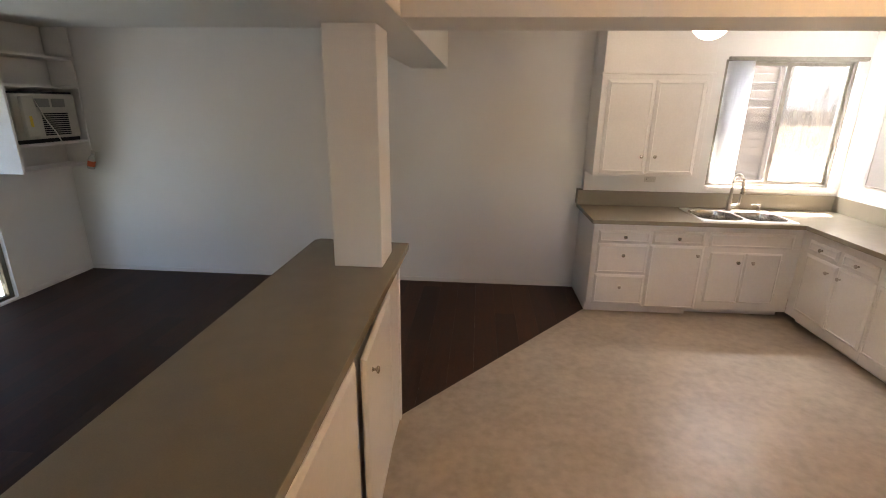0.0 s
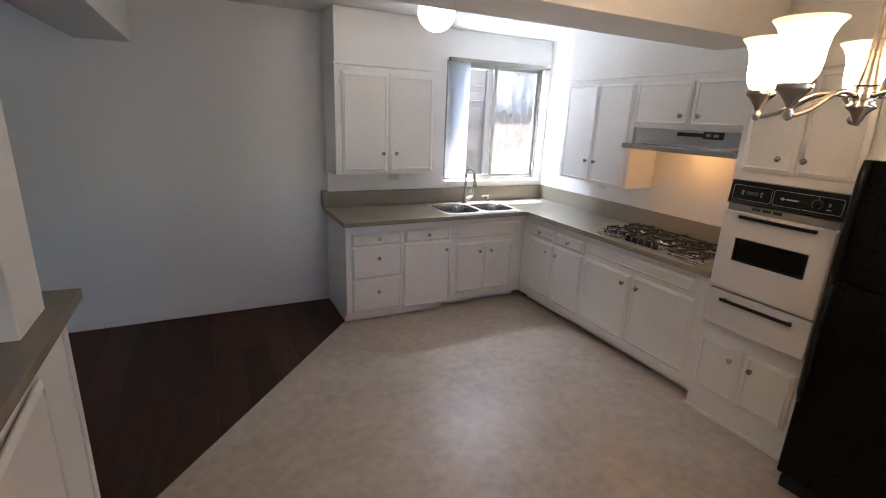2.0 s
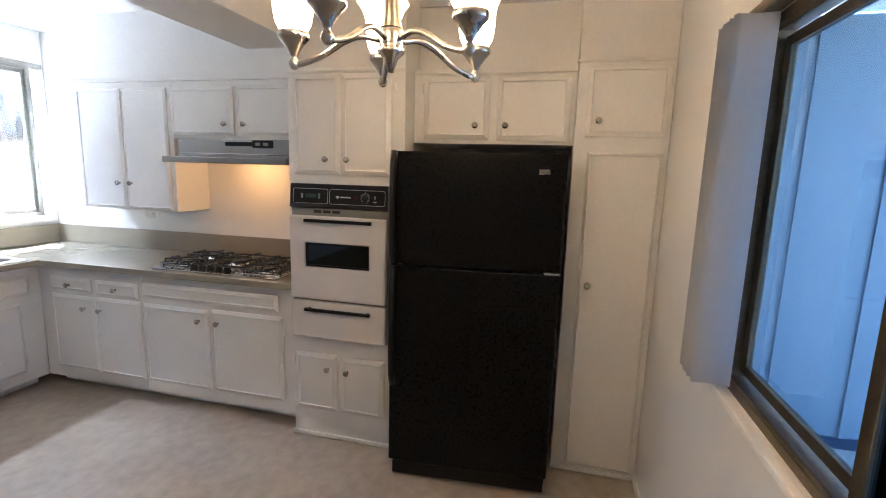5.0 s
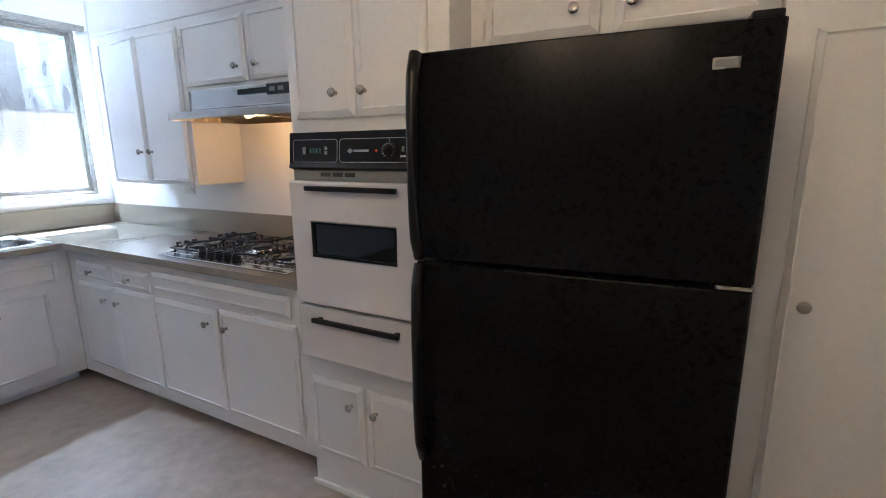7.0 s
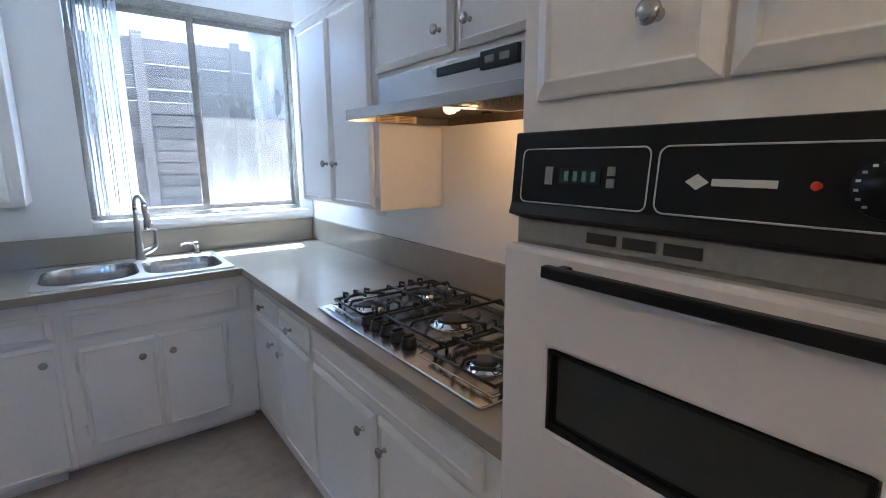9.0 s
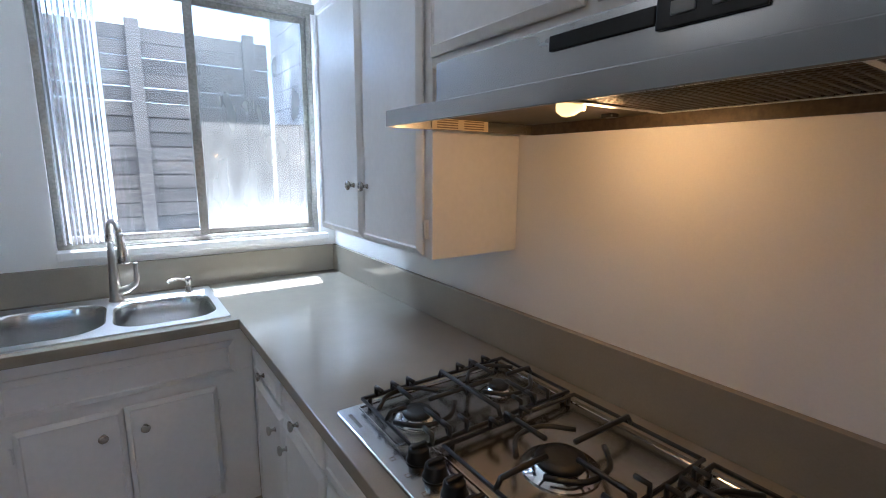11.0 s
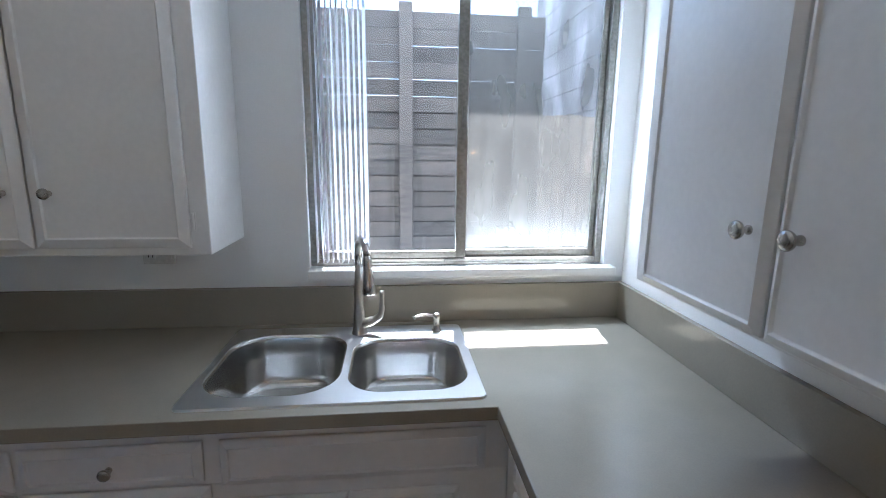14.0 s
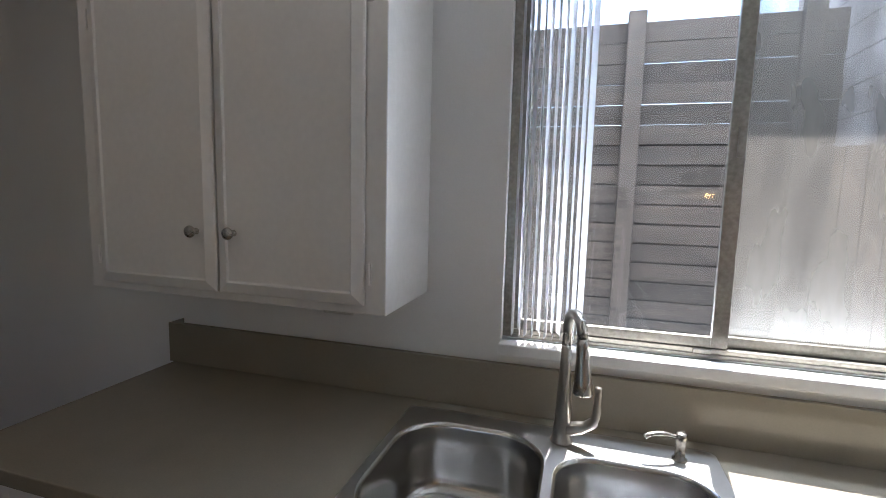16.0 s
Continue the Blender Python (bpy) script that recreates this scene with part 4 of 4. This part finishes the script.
for x, y, r in BURN:
    lathe("burner_base", [(0, 0), (r * 1.5, 0), (r * 1.5, 0.004), (r * 1.15, 0.007), (r * 1.1, 0.014), (0, 0.0145)], CHROME, ck, ki @ pose(x, y, ZT - 0.0003), 24)
    lathe("burner_cap", [(0, 0), (r * 0.95, 0), (r, 0.004), (r * 0.95, 0.010), (r * 0.6, 0.012), (0, 0.0122)], IRON, ck, ki @ pose(x, y, ZT + 0.0145), 24)


def grate(y0, y1, spots):
    """A wire grate: outer frame on feet, raised fingers and an octagon round each burner."""
    x0, x1, zf, zt, r = KX0 + 0.062, KX1 - 0.018, ZT + 0.022, ZT + 0.042, 0.0058
    if y0 > 2.8 and y1 < 3.3:
        x0 += 0.055
    bm = bmesh.new()
    add_tube(bm, [(x0, y0, zf), (x1, y0, zf), (x1, y1, zf), (x0, y1, zf)], r, 6, True)
    for x in (x0 + 0.02, x1 - 0.02):
        for y in (y0, y1):
            add_tube(bm, [(x, y, zf), (x, y, ZT)], r, 6)
    for cx, cy, rr in spots:
        ro, ri = 0.078 + 0.3 * rr, 0.55 * rr + 0.012
        ring = [(cx + ro * math.cos(radians(22.5 + 45 * k)), cy + min(ro, (y1 - y0) / 2 - 0.015) * math.sin(radians(22.5 + 45 * k)), zt - 0.006) for k in range(8)]
        for q in (0, 4):
            add_tube(bm, bend([ring[(q + k) % 8] for k in range(4)], 3), r, 6)
        for dx, dy in ((1, 0), (-1, 0), (0, 1), (0, -1)):
            ex = (x1 if dx > 0 else x0) if dx else cx
            ey = (y1 if dy > 0 else y0) if dy else cy
            if dx and len(spots) > 1 and (dx > 0) == (cx < (x0 + x1) / 2):
                ex = (x0 + x1) / 2
            add_tube(bm, [(cx + dx * ri, cy + dy * ri, zt), ((cx + ex) / 2, (cy + ey) / 2, zt), (ex - dx * 0.012, ey - dy * 0.012, zt), (ex, ey, zf + 0.001)] , r, 6)
        for k in range(1, 4):
            for yy in (y0, y1):
                xx = cx - 0.09 + 0.045 * k
                add_tube(bm, [(xx, yy, zf), (xx, yy, zt + 0.002), (xx, yy + (0.03 if yy == y0 else -0.03), zt + 0.002)], r, 6)
    if len(spots) > 1:
        xm = (x0 + x1) / 2
        add_tube(bm, [(xm, y0, zf), (xm, y0 + 0.01, zt), (xm, y1 - 0.01, zt), (xm, y1, zf)], r, 6)
    return mesh_ob("grate", bm, IRON, ck, ki, smooth=True)


grate(3.215, KY1 - 0.022, BURN[0:2])
grate(2.875, 3.195, BURN[2:3])
grate(KY0 + 0.022, 2.855, BURN[3:5])
for k in range(5):
    y = 2.967 + 0.062 * k
    lathe("control_knob", [(0, 0), (0.026, 0), (0.026, 0.004), (0.0225, 0.008), (0.021, 0.024), (0.018, 0.027), (0, 0.028)], BLACK, ck, ki @ pose(KX0 + 0.068, y, ZT), 18)
    box("knob_grip", (KX0 + 0.050, y - 0.0045, ZT + 0.0275), (KX0 + 0.086, y + 0.0045, ZT + 0.036), BLACK, ck, 0.002, ki)
bm = bmesh.new()
for k in range(5):
    y = 2.998 + 0.062 * k
    add_tube(bm, [(KX0 + 0.020, y - 0.005, ZT - 0.0002), (KX0 + 0.020, y + 0.005, ZT - 0.0002), (KX0 + 0.030, y + 0.005, ZT - 0.0002), (KX0 + 0.030, y - 0.005, ZT - 0.0002)], 0.0006, 4, True)
mesh_ob("knob_print", bm, INK, ck, ki)
box("maker_bar", (KX0 + 0.018, 3.39, CT + 0.0111), (KX0 + 0.026, 3.455, CT + 0.0116), GREY, ck, 0, ki)

# ---- outlets ----


def outlet(m, label):
    o = empty("wall_outlet", m.translation, label, "outlet", "wall outlets")
    o.matrix_basis = m
    boxes("plate", [((-0.056, -0.034, 0.0005), (0.056, 0.034, 0.006))], OUTLET, o, 0.002)
    boxes("receptacle", [((-0.044, -0.016, 0.0062), (-0.010, 0.016, 0.0085))], OUTLET, o, 0.001)
    boxes("switch_plate", [((0.010, -0.016, 0.0062), (0.044, 0.016, 0.0085))], OUTLET, o, 0.001)
    boxes("slots", [((-0.036, -0.008, 0.0086), (-0.033, 0.002, 0.0092)), ((-0.022, -0.008, 0.0086), (-0.019, 0.002, 0.0092)), ((-0.030, 0.006, 0.0086), (-0.025, 0.011, 0.0092))], PLUG_HOLE, o)


outlet(at_y(WY) @ FACE_Y @ Matrix.Translation((2.018, 1.222, 0)), "cream double wall outlet under the wall cabinet")
outlet(at_x(WX) @ FACE_X @ Matrix.Translation((4.10, 1.225, 0)), "cream double wall outlet above the backsplash")

# ---- chandelier ----
CH = (1.822, 1.343)
ch = empty("chandelier", (*CH, 1.84), "brushed nickel five-arm chandelier with lit bell shades", "chandelier")
lathe("hub", [(0, 0), (0.006, 0.001), (0.007, 0.008), (0.010, 0.012), (0.016, 0.030), (0.030, 0.042), (0.032, 0.048), (0.026, 0.052), (0.028, 0.060), (0.028, 0.090), (0.024, 0.094), (0, 0.094)], NICKEL, ch, Matrix.Identity(4), 24)
lathe("stem", [(0.026, 0.0945), (0.022, 0.11), (0.016, 0.15), (0.012, 0.20), (0.010, 0.26), (0.012, 0.265), (0.012, 0.275), (0.006, 0.28), (0.005, 0.72)], NICKEL, ch, Matrix.Identity(4), 20)
lathe("canopy", [(0, 0.74), (0.01, 0.738), (0.05, 0.755), (0.062, 0.770), (0.064, 0.7785), (0, 0.779)], NICKEL, ch, Matrix.Identity(4), 28)
SHADE = [(0.024, 0.0), (0.034, 0.004), (0.043, 0.02), (0.047, 0.045), (0.048, 0.075), (0.052, 0.10), (0.062, 0.122), (0.074, 0.136), (0.0755, 0.139), (0.0725, 0.138), (0.060, 0.124), (0.050, 0.101), (0.046, 0.075), (0.045, 0.045), (0.041, 0.021), (0.033, 0.006), (0.024, 0.003)]
for k in range(5):
    a = radians(-46 + 72 * k)
    turn = Matrix.Rotation(a, 4, "Z")
    arm = bend([(0.026, 0, 0.07), (0.07, 0, 0.078), (0.11, 0, 0.066), (0.16, 0, 0.036), (0.205, 0, 0.020), (0.225, 0, 0.019)])
    tube("arm", arm, 0.0068, NICKEL, ch, turn, 10)
    lathe("cup", [(0, 0.004), (0.008, 0.008), (0.013, 0.018), (0.010, 0.026), (0.006, 0.032), (0.009, 0.036), (0.012, 0.044), (0.026, 0.064), (0.034, 0.072), (0.036, 0.074), (0.036, 0.086), (0.030, 0.088), (0, 0.088)], NICKEL, ch, turn @ pose(0.228, 0, 0), 20)
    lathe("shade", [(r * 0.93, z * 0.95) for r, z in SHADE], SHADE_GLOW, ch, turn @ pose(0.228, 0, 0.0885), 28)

# ---- ceiling globe ----
gl = empty("ceiling_globe", (1.81, 3.76, H - 0.001), "white opal glass globe ceiling light", "ceiling light")
lathe("fitter", [(0, -0.05), (0.05, -0.05), (0.055, -0.03), (0.06, 0.0), (0, 0.0)], NICKEL, gl, Matrix.Identity(4), 24)
lathe("globe", [(0, -0.275)] + [(0.122 * math.sin(radians(a)), -0.158 - 0.117 * math.cos(radians(a))) for a in range(12, 156, 12)] + [(0.048, -0.0505)], GLOBE_GLOW, gl, Matrix.Identity(4), 32)

# ---- divider with cabinet ----
hw = empty("divider_cabinet", (-0.3, 1.6, 0), "white painted half-height divider cabinet with a taupe top", "cabinet")
hwi = inv(hw.location)
box("body", (-0.61, -0.55, 0.002), (-0.142, 2.742, 1.078), ENAMEL, hw, 0.003, hwi)
prism("top", [(-0.675, -0.58), (-0.098, -0.58), (-0.098, 2.875), (-0.645, 2.915), (-0.675, 2.88)], 1.079, 1.12, COUNTER, hw, 0.003, hwi)
P = at_x(-0.142)
AJAR = Matrix.Translation((-0.142, 2.39, 0)) @ Matrix.Rotation(radians(2.3), 4, "Z") @ Matrix.Translation((0, -2.39, 0))
for u0, u1, ku, plane in ((1.735, 2.39, 1.86, AJAR), (1.06, 1.715, 0, P), (0.38, 1.04, 0.5, P)):
    front("door", hw, FACE_PX, plane, u0, u1, 0.09, 1.003, slope=0.02)
    if ku:
        knob(hw, FACE_PX, plane, ku, 0.885)
box("end_trim", (-0.1415, 2.70, 0.002), (-0.132, 2.742, 1.077), ENAMEL, hw, 0.002, hwi)

# ---- dining window ----
dw = empty("window_2", (1.62, DY - 0.07, DW[2]), "bronze aluminium sliding window in the dining corner", "window")
dw["kind"] = "structure"
di = inv(dw.location)
A0, A1 = DY - 0.075, DY - 0.012
boxes("frame", [((DW[0] + 0.001, A0, DW[2] + 0.001), (DW[0] + 0.03, A1, DW[3] - 0.001)), ((DW[1] - 0.03, A0, DW[2] + 0.001), (DW[1] - 0.001, A1, DW[3] - 0.001)),
                ((DW[0] + 0.03, A0, DW[2] + 0.001), (DW[1] - 0.03, A1, DW[2] + 0.028)), ((DW[0] + 0.03, A0, DW[3] - 0.03), (DW[1] - 0.03, A1, DW[3] - 0.001)),
                ((DW[0] + 0.03, A1 - 0.01, DW[2] + 0.028), (DW[1] - 0.03, A1, DW[2] + 0.042)), ((DW[0] + 0.03, A1 - 0.01, DW[3] - 0.046), (DW[1] - 0.03, A1, DW[3] - 0.03))], BRONZE, dw, 0.002, di)


def bronze_sash(x0, x1, y0, y1, glass):
    z0, z1 = DW[2] + 0.043, DW[3] - 0.047
    boxes("sash", [((x0, y0, z0), (x0 + 0.045, y1, z1)), ((x1 - 0.035, y0, z0), (x1, y1, z1)), ((x0 + 0.045, y0, z0), (x1 - 0.035, y1, z0 + 0.028)), ((x0 + 0.045, y0, z1 - 0.028), (x1 - 0.035, y1, z1))], BRONZE, dw, 0.002, di)
    p = box("pane", (x0 + 0.042, (y0 + y1) / 2 - 0.002, z0 + 0.025), (x1 - 0.032, (y0 + y1) / 2 + 0.002, z1 - 0.025), glass, dw, 0, di)
    p.visible_shadow = False


bronze_sash(1.61, DW[1] - 0.031, A0 + 0.006, A0 + 0.024, TINTED)
bronze_sash(DW[0] + 0.031, 1.66, A0 + 0.028, A0 + 0.046, SCREENED)
box("latch", (1.625, A0 + 0.0465, 1.49), (1.645, A0 + 0.060, 1.57), BRASS, dw, 0.003, di)
box("sill", (DW[0] - 0.03, DY - 0.011, DW[2] - 0.022), (DW[1] + 0.06, DY + 0.022, DW[2] - 0.001), ENAMEL, dw, 0.005, di)
bl2 = empty("vertical_blind", (2.2, DY + 0.06, 2.06), "white vertical blind vanes stacked beside the dining window", "blind")
b2 = inv(bl2.location)
boxes("headrail", [((0.95, DY + 0.002, 2.03), (2.29, DY + 0.040, 2.062))], BRONZE, bl2, 0.003, b2)
for k in range(8):
    bm = bmesh.new()
    n = 6
    cols = [[bm.verts.new((0.007 * math.sin(math.pi * i / n), 0.095 * i / n, z)) for i in range(n + 1)] for z in (0.0, 0.965)]
    for i in range(n):
        bm.faces.new((cols[0][i], cols[0][i + 1], cols[1][i + 1], cols[1][i]))
    bmesh.ops.solidify(bm, geom=bm.faces[:], thickness=0.0012)
    mesh_ob("vane", bm, VANE, bl2, b2 @ pose(2.135 + 0.018 * k, DY + 0.006 + 0.002 * (k % 3), 1.062, 0, 0, -2 + 4 * math.sin(k * 1.7)), smooth=True)

# ---- living room: built-in shelf, air conditioner, bottle, glass door ----
SX = -3.95
sh = empty("wall_shelf_unit", (-4.1, 4.68, 1.23), "white painted built-in shelf box around the air conditioner", "shelf")
shi = inv(sh.location)
SY0, SY1 = 4.30, LY - 0.014
boxes("shell", [((LX + 0.001, SY0, 1.235), (SX, SY0 + 0.025, H - 0.001)), ((LX + 0.001, SY1 - 0.02, 1.235), (SX, SY1, H - 0.001))], ENAMEL, sh, 0.003, shi)
for z in (1.235, 1.475, 2.02, 2.30):
    box("shelf", (LX + 0.001, SY0 + 0.0255, z), (SX - 0.002, SY1 - 0.0205, z + 0.025), ENAMEL, sh, 0.003, shi)
box("back", (LX + 0.0015, SY0 + 0.026, 1.261), (LX + 0.012, SY1 - 0.021, H - 0.002), ENAMEL, sh, 0, shi)
ac = empty("air_conditioner", (SX - 0.15, 4.68, 1.501), "beige window air conditioner with dark louvred front", "air conditioner")
aci = inv(ac.location)
box("body", (LX + 0.03, SY0 + 0.06, 1.501), (SX - 0.06, SY1 - 0.05, 1.985), BLACK, ac, 0.004, aci)
box("faceplate", (SX - 0.0595, SY0 + 0.07, 1.54), (SX - 0.030, SY1 - 0.06, 1.965), BEIGE, ac, 0.012, aci)
boxes("louvre_panel", [((SX - 0.0295, 4.62, 1.84), (SX - 0.024, 4.77, 1.92)), ((SX - 0.0295, 4.80, 1.84), (SX - 0.024, 4.95, 1.92))], GREY, ac, 0.002, aci)
boxes("intake_grille", [((SX - 0.0295, 4.66, 1.57 + 0.02 * k), (SX - 0.024, 4.96, 1.583 + 0.02 * k)) for k in range(11)], BLACK, ac, 0.001, aci)
box("side_cover", (SX - 0.0295, SY0 + 0.14, 1.56), (SX + 0.015, SY0 + 0.27, 1.94), BEIGE, ac, 0.012, aci)
box("yellow_tag", (SX + 0.0155, SY0 + 0.18, 1.66), (SX + 0.0170, SY0 + 0.21, 1.76), mat("yellow_label", (0.75, 0.55, 0.08), 0.5), ac, 0, aci)
tube("power_cord", bend([(SX - 0.02, 4.60, 1.92), (SX + 0.01, 4.66, 1.72), (SX + 0.0, 4.75, 1.60), (SX + 0.01, 4.78, 1.505)]), 0.006, OUTLET, ac, aci, 8)
bo = empty("spray_bottle", (SX + 0.045, 5.03, 1.20), "cloudy plastic spray bottle with an orange label hanging from the shelf", "bottle")
lathe("bottle", [(0, 0.0), (0.032, 0.002), (0.036, 0.02), (0.036, 0.10), (0.028, 0.13), (0.013, 0.15), (0.013, 0.17), (0, 0.17)], CLEARISH, bo, pose(0, 0, 0, 0, 18, 0), 18)
lathe("label", [(0.0365, 0.03), (0.0368, 0.035), (0.0368, 0.085), (0.0365, 0.09)], ORANGE, bo, pose(0, 0, 0, 0, 18, 0), 18)
boxes("trigger_head", [((-0.014, -0.012, 0.171), (0.014, 0.012, 0.205)), ((0.0145, -0.008, 0.188), (0.05, 0.008, 0.203)), ((0.03, -0.005, 0.150), (0.038, 0.005, 0.1875))], OUTLET, bo, 0.003, pose(0, 0, 0, 0, 18, 0))
pd = empty("door_1", (LX - 0.07, 3.3, 0.02), "dark bronze sliding glass patio door", "door")
pd["kind"] = "structure"
pdi = inv(pd.location)
xa, xb = LX - 0.10, LX - 0.04
boxes("frame", [((xa, PD[0] + 0.001, PD[2] + 0.001), (xb, PD[0] + 0.05, PD[3] - 0.001)), ((xa, PD[1] - 0.05, PD[2] + 0.001), (xb, PD[1] - 0.001, PD[3] - 0.001)), ((xa, PD[0] + 0.05, PD[3] - 0.05), (xb, PD[1] - 0.05, PD[3] - 0.001)),
                ((xa, PD[0] + 0.05, PD[2] + 0.001), (xb, PD[1] - 0.05, PD[2] + 0.03)), ((xa, 3.26, PD[2] + 0.03), (xb, 3.33, PD[3] - 0.05))], BRONZE, pd, 0.003, pdi)
for y0, y1 in ((PD[0] + 0.051, 3.259), (3.331, PD[1] - 0.051)):
    p = box("pane", (LX - 0.072, y0, PD[2] + 0.031), (LX - 0.067, y1, PD[3] - 0.051), TINTED, pd, 0, pdi)
    p.visible_shadow = False

# ---- outside ----
tagged(box("ground", (-60, -60, -0.5), (60, 60, -0.21), CONCRETE), "grey concrete side yard", "ground", kind="structure")
tagged(box("roof_eave", (LX - 0.8, WY + 0.161, 2.66), (WX + 0.9, WY + 0.46, 2.80), CEIL), "painted roof eave over the window", "roof", kind="structure")
# the overhang past the dining wall is added to shade the patio
tagged(prism("roof", [(LX - 0.3, SY - 0.3), (1.02, SY - 0.3), (1.02, DY - 0.65), (WX + 0.9, DY - 0.65), (WX + 0.9, WY + 0.46), (LX - 0.3, WY + 0.46)], 2.81, 2.95, CONCRETE), "flat roof slab", "roof", kind="structure")
FNY = 6.02
fence = empty("slat_fence", (2.6, FNY, -0.21), "weathered grey fence of narrow horizontal boards", "fence")
fni = inv(fence.location)
random.seed(4)
slat = None
for k in range(29):
    z = -0.2 + 0.0885 * k
    for x0, x1 in ((0.6, 1.62), (1.622, 2.93), (2.932, 3.745)):
        proud = 0.012 * random.random()
        gap = 0.0075 if z < 1.75 else 0.003
        box("slat", (x0, FNY + 0.016 - proud, z), (x1 - 0.002, FNY + 0.030 - proud, z + 0.0883 - gap), FENCE, fence, 0, fni)
for x0, x1 in ((0.6, 1.62), (1.622, 2.93), (2.932, 3.745)):
    box("backing_board", (x0, FNY + 0.032, -0.2), (x1 - 0.002, FNY + 0.044, 1.90), FENCE, fence, 0, fni)
for x, z1 in ((1.60, 2.40), (2.918, 2.40), (3.575, 2.40)):
    box("fence_post", (x, FNY - 0.04, -0.205), (x + 0.075, FNY - 0.0005, z1), FENCE, fence, 0.004, fni)
f2 = empty("board_fence", (4.3, 6.6, -0.21), "tan fence of upright boards", "fence")
f2i = inv(f2.location)
for k in range(13):
    x = 3.93 + 0.102 * k
    box("board", (x, 6.60 + 0.004 * (k % 2), -0.205), (x + 0.096, 6.625, 1.88 + 0.006 * (k % 3)), FENCE_WARM, f2, 0.002, f2i)
ho = empty("neighbour_house", (4.6, 8.2, -0.21), "pale neighbouring house with horizontal siding", "house")
hoi = inv(ho.location)
box("wall", (4.60, 6.9, -0.205), (7.5, 9.0, 4.2), STUCCO, ho, 0, hoi)
for k in range(20):
    z = -0.2 + 0.22 * k
    box("siding_board", (4.575 , 6.88, z), (4.5995, 9.0, z + 0.214), STUCCO, ho, 0.004, hoi)
    box("siding_board", (4.60, 6.875, z), (7.5, 6.899, z + 0.214), STUCCO, ho, 0.004, hoi)
box("roof", (4.3, 6.6, 4.201), (7.8, 9.3, 4.35), CONCRETE, ho, 0.01, hoi)
# added dark wall, cuts the sky light that comes through the glass door
tagged(box("wall_side_yard", (-5.75, 1.6, -0.2095), (-5.6, 8.5, 2.9), FENCE), "dark wall added to block sky light at the glass door", "wall", kind="structure")
# patio beyond the dining window, with a slab added overhead for shade
tagged(box("patio_cover", (1.021, -1.5, 2.70), (4.5, DY - 0.66, 2.78), PATIO), "painted slab added to shade the patio", "roof", kind="structure")
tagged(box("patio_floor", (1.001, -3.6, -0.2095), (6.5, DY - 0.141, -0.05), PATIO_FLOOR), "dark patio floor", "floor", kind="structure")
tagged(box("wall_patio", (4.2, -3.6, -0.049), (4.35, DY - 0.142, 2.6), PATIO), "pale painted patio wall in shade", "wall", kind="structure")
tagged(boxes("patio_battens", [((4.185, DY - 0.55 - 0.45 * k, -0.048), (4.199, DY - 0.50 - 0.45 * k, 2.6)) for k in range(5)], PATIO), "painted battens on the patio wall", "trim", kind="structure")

# ---- wood floor planks ----
wf = empty("floor_planks", (-2, 2, -0.011), "dark brown wood plank floor in the living room", "floor")
wf["kind"] = "structure"
wfi = inv(wf.location)
PW, PL = 0.19, 1.22
plank_mesh = None
random.seed(9)
x = LX + 0.002
col = 0
while x < 1.38:
    w = PW - 0.0007
    y = SY - random.random() * PL
    while y < LY:
        y0, y1 = max(y, SY + 0.001), min(y + PL - 0.0008, LY - 0.001)
        skip = (x > -0.15 and y1 < 2.70) or (x > 0.0 and y1 < 2.742 + (x + 0.15) * 1.19 - 0.3)
        if y1 - y0 > 0.03 and not skip:
            box("plank", (x, y0, -0.0108), (x + w, y1, -0.003), WOOD, wf, 0, wfi)
        y += PL
    x += PW
    col += 1
